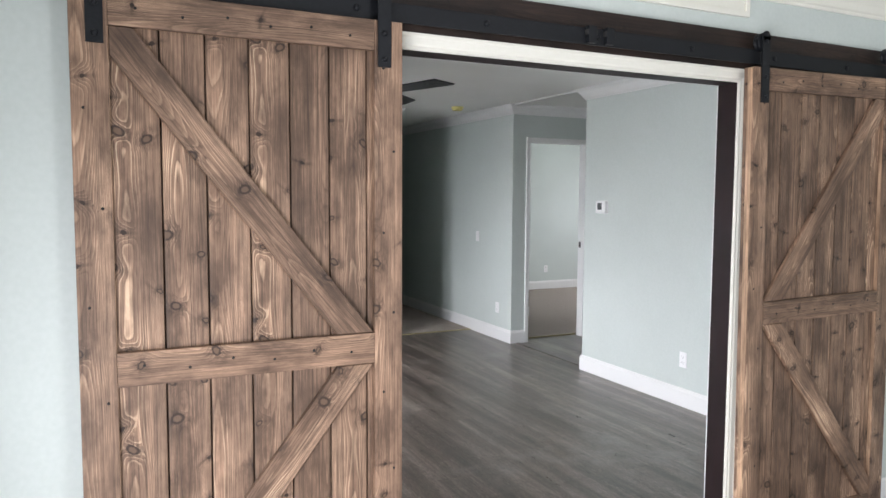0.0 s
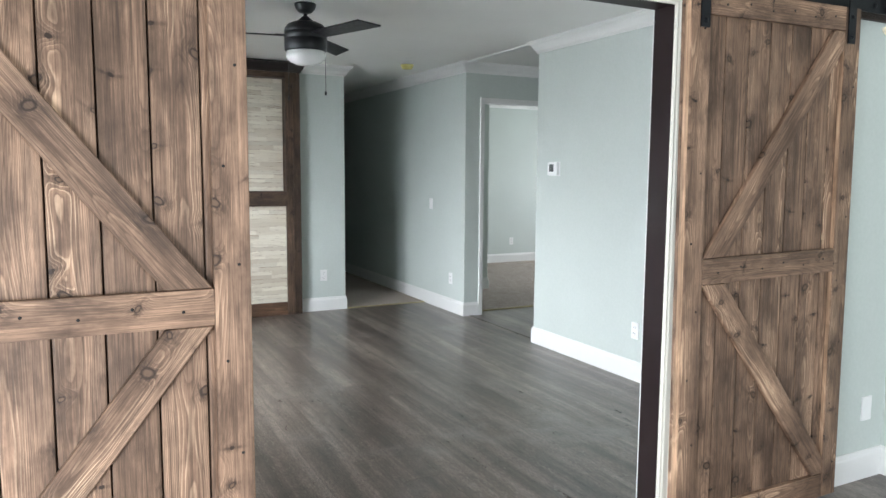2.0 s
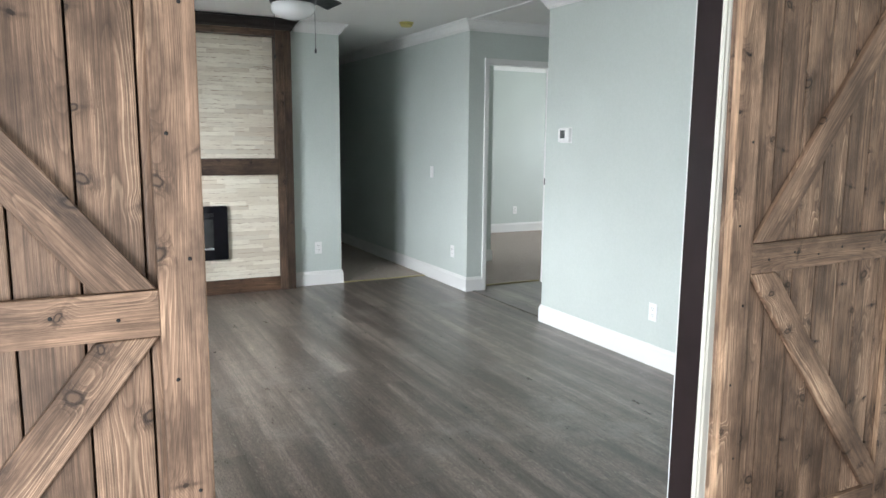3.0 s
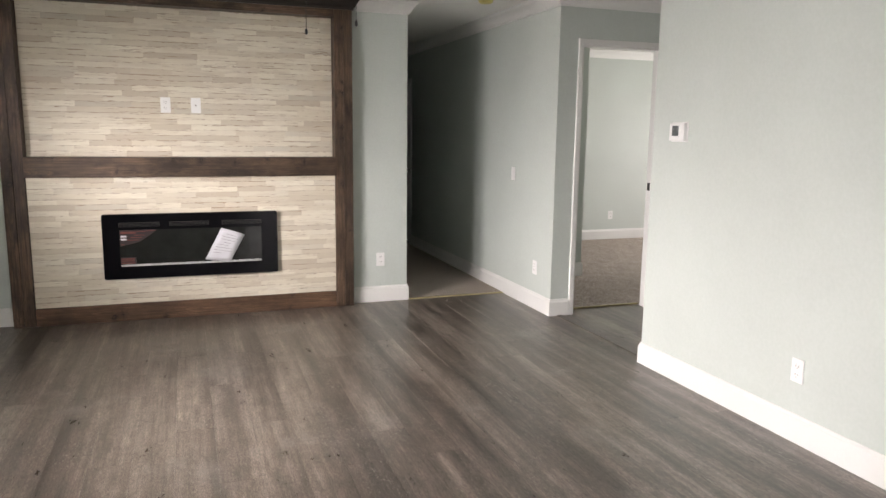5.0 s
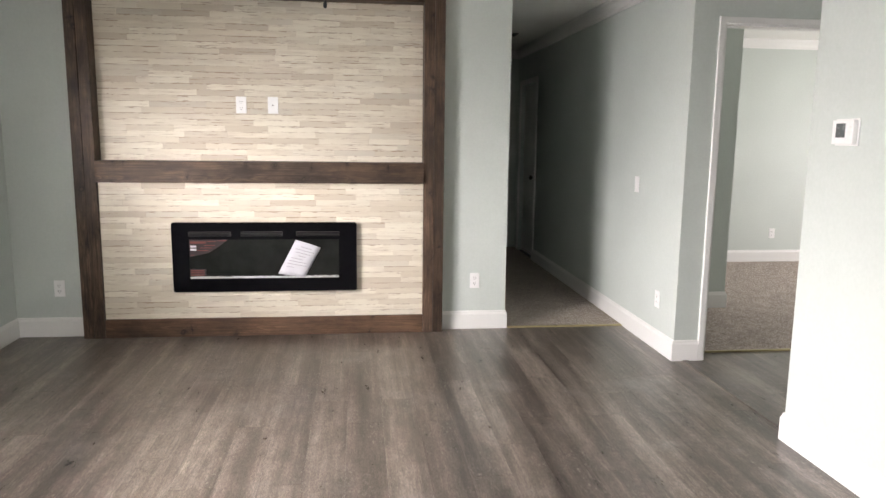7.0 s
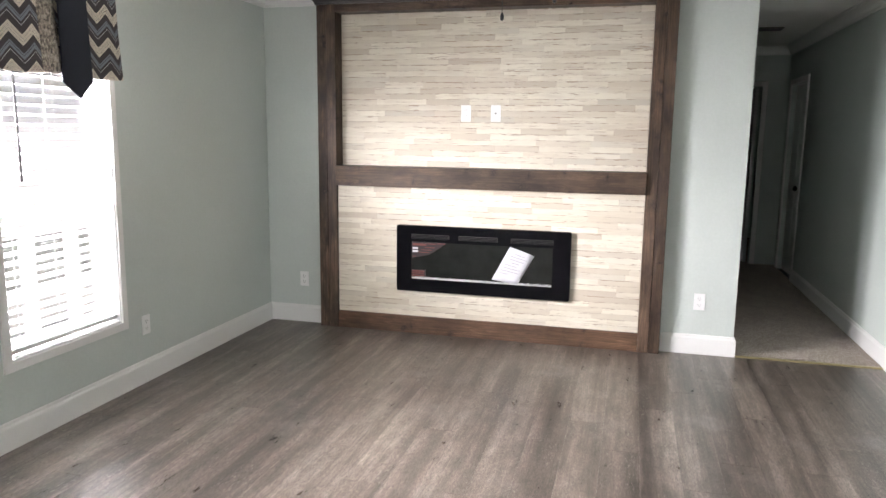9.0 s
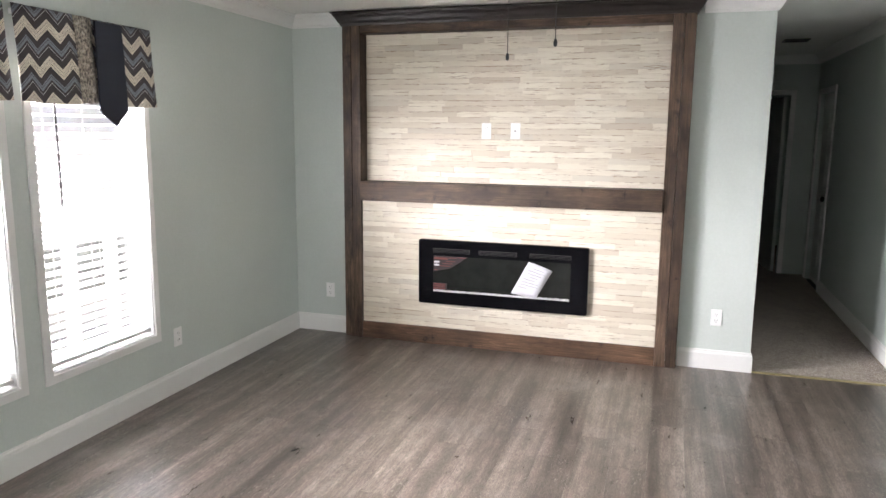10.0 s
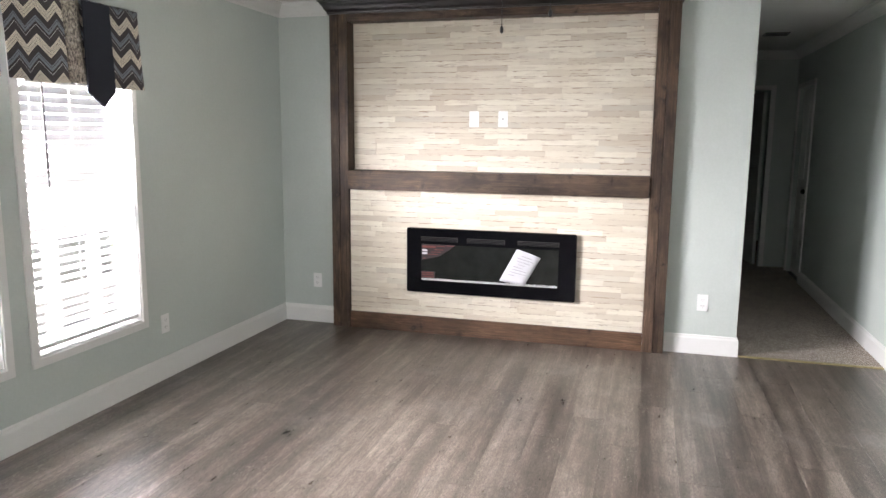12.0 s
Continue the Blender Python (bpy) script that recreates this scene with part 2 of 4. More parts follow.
def ledger_strip(name):
    """Whitewashed wood strips in cream and pale tan with brown cracks along the grain and broken dark edges."""
    m, n, l, b = shader(name, 0.62)
    v, r = coords(n, l, at_place=True)
    base = ramp(n, l, r, [(0.0, (0.50, 0.43, 0.34)), (0.12, (0.58, 0.515, 0.41)), (0.4, (0.65, 0.59, 0.48)), (0.75, (0.74, 0.69, 0.575)), (0.9, (0.69, 0.64, 0.53)), (1.0, (0.54, 0.495, 0.41))])
    soft = noise_tex(n, l, scaled(n, l, v, 5, 30, 45), 1.0, 4, 0.6)
    c = mixed(n, l, ramp(n, l, soft, [(0.46, 0.0), (0.72, 0.6)]), base, (0.52, 0.44, 0.35))
    wash = noise_tex(n, l, v, 3.0, 3)
    c = mixed(n, l, ramp(n, l, wash, [(0.5, 0.0), (0.7, 0.3)]), c, (0.55, 0.50, 0.44))
    crack = noise_tex(n, l, scaled(n, l, v, 5, 40, 115), 1.0, 4, 0.7)
    c = mixed(n, l, ramp(n, l, crack, [(0.60, 0.0), (0.67, 0.8)]), c, (0.27, 0.18, 0.12))
    o = n.new("ShaderNodeSeparateXYZ")
    l.new(n.new("ShaderNodeTexCoord").outputs["Object"], o.inputs[0])
    rag = val(n, l, "MULTIPLY", noise_tex(n, l, scaled(n, l, v, 14, 5, 5), 1.0, 4, 0.7), 0.9)
    rim = val(n, l, "ADD", val(n, l, "ABSOLUTE", val(n, l, "ADD", o.outputs[2], 0.06)), rag)
    rim = val(n, l, "ADD", rim, val(n, l, "MULTIPLY_ADD", val(n, l, "FRACT", val(n, l, "MULTIPLY", r, 9.7)), 0.14, -0.08))
    c = mixed(n, l, ramp(n, l, rim, [(0.965, 0.0), (1.06, 0.75)]), c, (0.27, 0.19, 0.13))
    l.new(c, b.inputs["Base Color"])
    relief(n, l, b, val(n, l, "SUBTRACT", soft, crack), 0.3, 0.002)
    return m


def plain(name, color, rough=0.5, metal=0.0, mottle=0.12, scale=40, bump=0.05):
    m, n, l, b = shader(name, rough, metal)
    v = n.new("ShaderNodeTexCoord").outputs["Object"]
    k = noise_tex(n, l, v, scale, 4)
    l.new(ramp(n, l, k, [(0.3, tuple(x * (1 - mottle) for x in color)), (0.7, tuple(min(1, x * (1 + mottle)) for x in color))]), b.inputs["Base Color"])
    l.new(ramp(n, l, k, [(0.3, max(0.02, rough - 0.06)), (0.7, rough + 0.06)]), b.inputs["Roughness"])
    if bump:
        relief(n, l, b, noise_tex(n, l, v, scale * 8, 2), bump, 0.001)
    return m


def chevron(name):
    """Woven zigzag bands: tan with cream lines, charcoal, blue-grey. Local y runs across, z up."""
    m, n, l, b = shader(name, 0.9)
    tc = n.new("ShaderNodeTexCoord").outputs["Object"]
    s = n.new("ShaderNodeSeparateXYZ")
    l.new(tc, s.inputs[0])
    tri = val(n, l, "PINGPONG", s.outputs[1], 0.062)
    v = val(n, l, "FRACT", val(n, l, "DIVIDE", val(n, l, "SUBTRACT", s.outputs[2], val(n, l, "MULTIPLY", tri, 0.95)), 0.168))
    tan, cream, coal, blue, pale = (0.44, 0.37, 0.28), (0.76, 0.70, 0.59), (0.066, 0.056, 0.060), (0.21, 0.235, 0.265), (0.58, 0.58, 0.58)
    c = ramp(n, l, v, [(0.0, coal), (0.17, pale), (0.19, coal), (0.27, blue), (0.36, coal), (0.38, blue), (0.43, coal), (0.64, cream), (0.675, tan), (0.69, cream),
                       (0.72, coal), (0.735, cream), (0.77, tan), (0.785, cream), (0.82, coal), (0.835, cream), (0.87, tan), (0.885, cream), (0.93, coal)], "CONSTANT")
    weave = noise_tex(n, l, scaled(n, l, tc, 300, 500, 900), 1.0, 2)
    l.new(mixed(n, l, 0.35, c, ramp(n, l, weave, [(0.3, 0.2), (0.7, 0.8)]), "OVERLAY"), b.inputs["Base Color"])
    relief(n, l, b, weave, 0.3, 0.001)
    return m


def tweed(name):
    m, n, l, b = shader(name, 0.9)
    tc = n.new("ShaderNodeTexCoord").outputs["Object"]
    k = noise_tex(n, l, scaled(n, l, tc, 40, 90, 60), 1.0, 4, 0.7)
    l.new(ramp(n, l, k, [(0.40, (0.10, 0.088, 0.08)), (0.5, (0.30, 0.26, 0.21)), (0.6, (0.50, 0.45, 0.37))]), b.inputs["Base Color"])
    relief(n, l, b, k, 0.3, 0.001)
    return m


def clear_glass(name, tint=(1, 1, 1), rough=0.0):
    m, n, l, b = shader(name, rough)
    b.inputs["Base Color"].default_value = (*tint, 1)
    b.inputs["Transmission Weight"].default_value = 1.0
    b.inputs["IOR"].default_value = 1.45
    return m


SAGE = painted("sage wall paint", (0.565, 0.615, 0.58), 0.5)
WHITE = painted("white trim paint", (0.80, 0.80, 0.78), 0.35, 0.02, 0.08)
CREAM_TRIM = painted("cream trim paint", (0.80, 0.78, 0.69), 0.38, 0.02, 0.08)
CEILING = painted("textured ceiling paint", (0.87, 0.87, 0.84), 0.85, 0.03, 0.6, 200, 1.4)
SIDING_PAINT = painted("pale siding paint", (0.72, 0.72, 0.70), 0.6)
BARN = stained_wood("stained barn pine", (0.110, 0.068, 0.046), (0.342, 0.213, 0.139), (0.70, 0.49, 0.325), 0.5, 1.0, 0.85, 1.0, 0.8)
BARN_EDGE = stained_wood("raw pine edge", (0.34, 0.21, 0.13), (0.50, 0.33, 0.21), (0.62, 0.43, 0.29), knots=0.0, blotch=0.3)
BEAM = stained_wood("dark stained beam", (0.036, 0.022, 0.016), (0.140, 0.088, 0.058), (0.23, 0.145, 0.095), 0.5, 0.8, 0.55, 1.0, 0.8)
BASEWOOD = stained_wood("walnut stained base", (0.070, 0.038, 0.023), (0.150, 0.083, 0.050), (0.24, 0.14, 0.085), 0.5, 0.8, 0.5, 1.0, 0.5)
HEADER = stained_wood("espresso stained header", (0.014, 0.008, 0.006), (0.030, 0.017, 0.012), (0.05, 0.029, 0.021), 0.5, 0.8, 0.4, 0.4)
ESPRESSO = plain("espresso jamb", (0.022, 0.014, 0.014), 0.5, 0, 0.2, 6)
CORNICE = plain("espresso cornice", (0.012, 0.007, 0.006), 0.38, 0, 0.2, 6)
BLACK_IRON = plain("black powder-coated steel", (0.009, 0.010, 0.012), 0.45, 0.0, 0.2, 90, 0.15)
FAN_BLACK = plain("matt black fan", (0.010, 0.011, 0.013), 0.4)
GLOSS_BLACK = plain("black glass", (0.004, 0.004, 0.005), 0.06, 0, 0.1, 10, 0)
DARK_GLASS = plain("smoked firebox glass", (0.012, 0.013, 0.012), 0.10, 0, 0.2, 10, 0)
MILK = plain("white opal glass", (0.82, 0.83, 0.82), 0.18, 0, 0.01, 10, 0)
PLASTIC = plain("white plastic", (0.86, 0.86, 0.85), 0.35, 0, 0.02)
SLOT = plain("dark slot", (0.018, 0.017, 0.016), 0.85)
YELLOWED = plain("yellowed plastic", (0.62, 0.56, 0.20), 0.45)
LCD = plain("grey display", (0.12, 0.13, 0.13), 0.25)
VINYL = plain("white vinyl frame", (0.80, 0.80, 0.80), 0.35, 0, 0.02)
SLAT = plain("white blind slat", (0.80, 0.80, 0.79), 0.4, 0, 0.02)
NAVY = plain("navy fabric", (0.022, 0.025, 0.038), 0.85, 0, 0.25, 300, 0.3)
PAPER = plain("white paper", (0.54, 0.54, 0.57), 0.7, 0, 0.02)
INK = plain("grey print", (0.30, 0.30, 0.32), 0.7)
RED = plain("red print", (0.13, 0.026, 0.020), 0.5)
BROWNRED = plain("maroon label", (0.014, 0.005, 0.005), 0.35)
CRYSTAL = plain("crushed glass", (0.55, 0.56, 0.55), 0.15, 0, 0.6, 220, 0.4)
BRASS = plain("brass strip", (0.46, 0.39, 0.22), 0.35, 0.7, 0.15)
GREY_PLASTIC = plain("smoke grey plastic", (0.10, 0.10, 0.10), 0.4)
STEEL = plain("dull steel", (0.35, 0.34, 0.32), 0.35, 0.9)
ANTIQUE = plain("antique cream paint", (0.74, 0.68, 0.52), 0.5, 0, 0.15, 60)
CHEVRON, TWEED = chevron("chevron fabric"), tweed("tan tweed fabric")
FLOOR, CARPET, STRIP = vinyl_plank("grey brown vinyl plank"), carpet("brown carpet"), ledger_strip("whitewashed strip")
GLASS = clear_glass("window glass")
for dim in (GLOSS_BLACK, DARK_GLASS, ESPRESSO, BLACK_IRON):
    dim.node_tree.nodes["Principled BSDF"].inputs["Specular IOR Level"].default_value = 0.22
GLOSS_BLACK.node_tree.nodes["Principled BSDF"].inputs["Specular IOR Level"].default_value = 0.06
ESPRESSO.node_tree.nodes["Principled BSDF"].inputs["Specular IOR Level"].default_value = 0.12
GROUT = plain("dark joint", (0.035, 0.03, 0.027), 0.8)
BACKER = plain("strip backing", (0.42, 0.33, 0.23), 0.8)
GRASS = plain("lawn", (0.075, 0.12, 0.035), 0.9, 0, 0.4, 3, 0.3)
# for a ground slab added outside, pale so the blind gaps look bright
PALE_SLAB = plain("added pale slab", (0.30, 0.31, 0.285), 0.85, 0, 0.15, 2, 0.3)
SKIRT = plain("grey skirting", (0.16, 0.17, 0.16), 0.8)
ROOFING = plain("grey shingle", (0.12, 0.12, 0.12), 0.9)
DARK_PANE = plain("dark house window", (0.02, 0.025, 0.03), 0.08, 0, 0.1, 2, 0)


# ---------------------------------------------------------------- mesh helpers
def add_box(bm, x0, x1, y0, y1, z0, z1):
    m = Matrix.Translation(((x0 + x1) / 2, (y0 + y1) / 2, (z0 + z1) / 2)) @ Matrix.Diagonal((x1 - x0, y1 - y0, z1 - z0, 1))
    return bmesh.ops.create_cube(bm, size=1, matrix=m)["verts"]


def box(x0, x1, y0, y1, z0, z1, bevel=0.0, segments=2):
    bm = bmesh.new()
    add_box(bm, x0, x1, y0, y1, z0, z1)
    if bevel:
        bmesh.ops.bevel(bm, geom=bm.edges[:], offset=bevel, segments=segments, profile=0.7, affect="EDGES")
    return bm


def boxes(*spans):
    bm = bmesh.new()
    for s in spans:
        add_box(bm, *s)
    return bm


def turned(profile, segments=32, cap=True):
    """A solid of revolution about z from (radius, height) pairs."""
    bm = bmesh.new()
    rings = []
    for r, z in profile:
        if r < 1e-5:
            rings.append([bm.verts.new((0, 0, z))])
        else:
            rings.append([bm.verts.new((r * math.cos(2 * math.pi * i / segments), r * math.sin(2 * math.pi * i / segments), z)) for i in range(segments)])
    for a, b in zip(rings, rings[1:]):
        for i in range(segments):
            j = (i + 1) % segments
            q = [a[i % len(a)], a[j % len(a)], b[j % len(b)], b[i % len(b)]]
            q = list(dict.fromkeys(q))
            if len(q) > 2:
                bm.faces.new(q)
    if cap:
        for ring in (rings[0], rings[-1]):
            if len(ring) > 2:
                bm.faces.new(ring)
    bmesh.ops.recalc_face_normals(bm, faces=bm.faces[:])
    for f in bm.faces:
        f.smooth = len(f.verts) <= 4
    return bm


def sweep(a, b, u, v, profile, m0=0.0, m1=0.0):
    """A moulding from a to b: profile points along u and v, ends mitred along u by m0 and m1."""
    bm = bmesh.new()
    a, b, u, v = Vector(a), Vector(b), Vector(u), Vector(v)
    d = (b - a).normalized()
    ends = []
    for p, m in ((a, m0), (b, m1)):
        ends.append([bm.verts.new(p + u * s + v * t + d * (m * s)) for s, t in profile])
    k = len(profile)
    for i in range(k):
        j = (i + 1) % k
        bm.faces.new((ends[0][i], ends[0][j], ends[1][j], ends[1][i]))
    bm.faces.new(ends[0])
    bm.faces.new(ends[1])
    bmesh.ops.recalc_face_normals(bm, faces=bm.faces[:])
    return bm


def tube(points, radius, segments=8):
    """A round bar through points."""
    bm = bmesh.new()
    pts = [Vector(p) for p in points]
    rings = []
    for i, p in enumerate(pts):
        d = (pts[min(i + 1, len(pts) - 1)] - pts[max(i - 1, 0)]).normalized()
        q = d.to_track_quat("Z", "Y")
        r = radius[i] if isinstance(radius, (list, tuple)) else radius
        rings.append([bm.verts.new(p + q @ Vector((r * math.cos(2 * math.pi * k / segments), r * math.sin(2 * math.pi * k / segments), 0))) for k in range(segments)])
    for a, b in zip(rings, rings[1:]):
        for k in range(segments):
            bm.faces.new((a[k], a[(k + 1) % segments], b[(k + 1) % segments], b[k])).smooth = True
    bm.faces.new(rings[0])
    bm.faces.new(rings[-1])
    bmesh.ops.recalc_face_normals(bm, faces=bm.faces[:])
    return bm


def solid(points, axis, t0, t1):
    """A flat outline given in two coordinates, thickened along the axis from t0 to t1."""
    bm = bmesh.new()
    place = {"x": lambda p, t: (t, p[0], p[1]), "y": lambda p, t: (p[0], t, p[1]), "z": lambda p, t: (p[0], p[1], t)}[axis]
    lo, hi = [[bm.verts.new(place(p, t)) for p in points] for t in (t0, t1)]
    bm.faces.new(lo)
    bm.faces.new(hi)
    for i in range(len(points)):
        j = (i + 1) % len(points)
        bm.faces.new((lo[i], lo[j], hi[j], hi[i]))
    bmesh.ops.recalc_face_normals(bm, faces=bm.faces[:])
    return bm


def mesh_of(name, bm, material):
    me = bpy.data.meshes.new(name)
    bm.to_mesh(me)
    bm.free()
    me.materials.append(material)
    return me


def part(name, bm, material, parent=None, label="", at=None, m=None):
    """One mesh object, under a thing or a part."""
    ob = new(name, bm if isinstance(bm, bpy.types.Mesh) else mesh_of(name, bm, material))
    if parent:
        ob.parent = parent
    if m is not None:
        ob.matrix_basis = m
    elif at is not None:
        ob.location = at
    return tagged(ob, label)


def thing(name, m, label, category, group="", kind=""):
    ob = new(name)
    ob.empty_display_size = 0.1
    ob.matrix_basis = m
    return tagged(ob, label, category, group, kind)


def structure(name, bm, material, label, category):
    return tagged(part(name, bm, material), label, category, "", "structure")


# ---------------------------------------------------------------- plan, in metres
LEFT, RIGHT = -0.015, 4.395          # faces of the window wall and of the thermostat wall
BACK, DOORS0, DOORS1 = 7.32, 2.22, 2.32   # fireplace wall; the two faces of the barn-door wall
CEIL, CEIL_BED = 2.50, 2.55
HALL_L, HALL_END = 3.458, 11.25
BED_Y, BED_BACK, BED_X = 6.43, 10.0, 8.7
OPEN_L, OPEN_R, OPEN_H = 1.395, 2.957, 2.045
FRONT = -3.6
W1 = (4.825, 5.585, 0.405, 2.13)     # first window: y, y, z, z of the opening
STEP = -0.945                        # to the second window
W1B = (W1[0] + STEP, W1[1] + STEP)
BD0, BD1, BDH = 4.598, 5.325, 2.132   # bedroom doorway
FW = (-0.45, 1.25, 0.06, 1.30)          # unseen side opening of the front room, assumed, placed to light the doors
FB = (2.9, 4.25, 0.3, 2.1)            # added opening in the unseen rear wall, placed for fill light

# walls
structure("wall_west", boxes(
    (LEFT - 0.13, LEFT, W1[1], BACK, 0, CEIL), (LEFT - 0.13, LEFT, W1B[1], W1[0], 0, CEIL), (LEFT - 0.13, LEFT, FW[1], W1B[0], 0, CEIL),
    (LEFT - 0.13, LEFT, FRONT, FW[0], 0, CEIL), (LEFT - 0.13, LEFT, W1[0], W1[1], 0, W1[2]), (LEFT - 0.13, LEFT, W1[0], W1[1], W1[3], CEIL),
    (LEFT - 0.13, LEFT, W1B[0], W1B[1], 0, W1[2]), (LEFT - 0.13, LEFT, W1B[0], W1B[1], W1[3], CEIL),
    (LEFT - 0.13, LEFT, FW[0], FW[1], 0, FW[2]), (LEFT - 0.13, LEFT, FW[0], FW[1], FW[3], CEIL)), SAGE, "sage green painted wall with tall windows", "wall")
for span in ((LEFT - 0.13, 0.455, BACK, BACK + 0.10, 0, CEIL), (2.970, HALL_L, BACK, BACK + 0.10, 0, CEIL), (0.455, 2.970, BACK + 0.07, BACK + 0.10, 0, CEIL), (0.455, 2.970, BACK, BACK + 0.07, 2.395, CEIL)):
    structure("wall_fireplace", boxes(span), SAGE, "sage green painted wall behind the fireplace surround", "wall")
structure("wall_hall_west", boxes((HALL_L - 0.10, HALL_L, BACK + 0.10, HALL_END, 0, CEIL)), SAGE, "sage green hallway wall", "wall")
structure("wall_hall_east", boxes((RIGHT, RIGHT + 0.10, BED_Y, 10.30, 0, CEIL), (RIGHT, RIGHT + 0.10, 10.30, 11.05, 2.06, CEIL), (RIGHT, RIGHT + 0.10, 11.05, HALL_END, 0, CEIL)), SAGE, "sage green hallway wall in half shade", "wall")
structure("wall_hall_end", boxes((HALL_L - 0.1, 3.52, HALL_END, HALL_END + 0.1, 0, CEIL), (4.12, RIGHT + 0.1, HALL_END, HALL_END + 0.1, 0, CEIL), (3.52, 4.12, HALL_END, HALL_END + 0.1, 2.06, CEIL)), SAGE, "sage green wall at the hallway end with a doorway", "wall")
structure("wall_bedroom", boxes((RIGHT + 0.10, BD0, BED_Y, BED_Y + 0.10, 0, CEIL), (BD0, BD1, BED_Y, BED_Y + 0.10, BDH, CEIL), (BD1, BED_X, BED_Y, BED_Y + 0.10, 0, CEIL)), SAGE, "sage green wall with a white-cased bedroom doorway", "wall")
structure("wall_thermostat", boxes((RIGHT, RIGHT + 0.10, DOORS1, 5.19, 0, CEIL)), SAGE, "sage green wall with a thermostat", "wall")
structure("wall_barn_doors", boxes((LEFT, OPEN_L - 0.02, DOORS0, DOORS1, 0, CEIL), (OPEN_R + 0.02, RIGHT + 0.1, DOORS0, DOORS1, 0, CEIL), (OPEN_L - 0.02, OPEN_R + 0.02, DOORS0, DOORS1, OPEN_H + 0.02, CEIL)), SAGE, "sage green wall with a wide cased opening behind barn doors", "wall")
structure("wall_front_east", boxes((RIGHT, RIGHT + 0.10, FRONT, DOORS0, 0, CEIL)), SAGE, "sage green front room wall", "wall")
structure("wall_front", boxes((LEFT - 0.13, FB[0], FRONT - 0.12, FRONT, 0, CEIL), (FB[1], RIGHT + 0.1, FRONT - 0.12, FRONT, 0, CEIL), (FB[0], FB[1], FRONT - 0.12, FRONT, 0, FB[2]), (FB[0], FB[1], FRONT - 0.12, FRONT, FB[3], CEIL)), SAGE, "sage green front room wall with an added unseen opening", "wall")
structure("wall_passage", boxes((RIGHT + 0.1, 6.6, 5.09, 5.19, 0, CEIL), (6.6, 6.7, 5.09, BED_Y, 0, CEIL)), SAGE, "sage green passage wall", "wall")
structure("wall_bedroom_far", boxes((RIGHT + 0.1, BED_X, BED_BACK, BED_BACK + 0.1, 0, CEIL_BED)), SAGE, "sage green bedroom wall lit from a window", "wall")
structure("wall_bedroom_east", boxes((BED_X, BED_X + 0.1, BED_Y, 7.2, 0, CEIL_BED), (BED_X, BED_X + 0.1, 9.2, BED_BACK, 0, CEIL_BED), (BED_X, BED_X + 0.1, 7.2, 9.2, 0, 0.7), (BED_X, BED_X + 0.1, 7.2, 9.2, 2.1, CEIL_BED)), SAGE, "sage green bedroom wall with a window", "wall")
structure("wall_bedroom_closet", boxes((RIGHT + 0.1, 5.47, 7.80, 7.90, 0, CEIL_BED), (5.37, 5.47, 7.90, BED_BACK, 0, CEIL_BED)), SAGE, "sage green closet wall inside the bedroom", "wall")
structure("wall_dark_room", boxes((2.4, 2.5, HALL_END + 0.1, 13.6, 0, CEIL), (5.5, 5.6, HALL_END + 0.1, 13.6, 0, CEIL), (2.4, 5.6, 13.6, 13.7, 0, CEIL), (2.4, HALL_L - 0.1, HALL_END, HALL_END + 0.1, 0, CEIL), (RIGHT + 0.1, 5.6, HALL_END, HALL_END + 0.1, 0, CEIL)), SAGE, "unlit room wall beyond the hallway", "wall")

# ceilings
structure("ceiling_living", boxes((LEFT - 0.13, 6.7, DOORS0 + 0.05, BED_Y + 0.1, CEIL, CEIL + 0.12), (LEFT - 0.13, RIGHT + 0.1, BED_Y + 0.1, 13.7, CEIL, CEIL + 0.12)), CEILING, "off-white textured ceiling", "ceiling")
structure("ceiling_front", boxes((LEFT - 0.13, RIGHT + 0.1, FRONT - 0.12, DOORS0 + 0.05, CEIL, CEIL + 0.12)), CEILING, "off-white textured front room ceiling", "ceiling")
structure("ceiling_bedroom", boxes((RIGHT + 0.1, BED_X + 0.1, BED_Y + 0.1, BED_BACK + 0.1, CEIL_BED, CEIL_BED + 0.1)), CEILING, "off-white textured bedroom ceiling", "ceiling")
structure("ceiling_dark_room", boxes((RIGHT + 0.1, 5.6, HALL_END, 13.7, CEIL, CEIL + 0.1)), CEILING, "ceiling of an unlit room", "ceiling")
structure("trim_ceiling", box(RIGHT - 0.03, RIGHT + 0.03, 5.19, BED_Y, CEIL - 0.012, CEIL, 0.004), WHITE, "flat white strip across the ceiling", "trim")

# sub-floor and carpets
structure("floor_base", boxes((LEFT - 0.13, BED_X + 0.1, FRONT - 0.12, 13.7, -0.30, -0.006)), GROUT, "dark joint under the vinyl plank floor", "floor")
structure("carpet_hall", boxes((HALL_L, RIGHT, BACK + 0.01, HALL_END, -0.006, 0.008), (2.5, 5.5, HALL_END, 13.6, -0.006, 0.008)), CARPET, "flecked brown cut-pile hallway carpet", "carpet")
structure("carpet_bedroom", boxes((RIGHT + 0.1, BED_X, BED_Y + 0.165, BED_BACK, -0.006, 0.010)), CARPET, "flecked brown cut-pile bedroom carpet", "carpet")

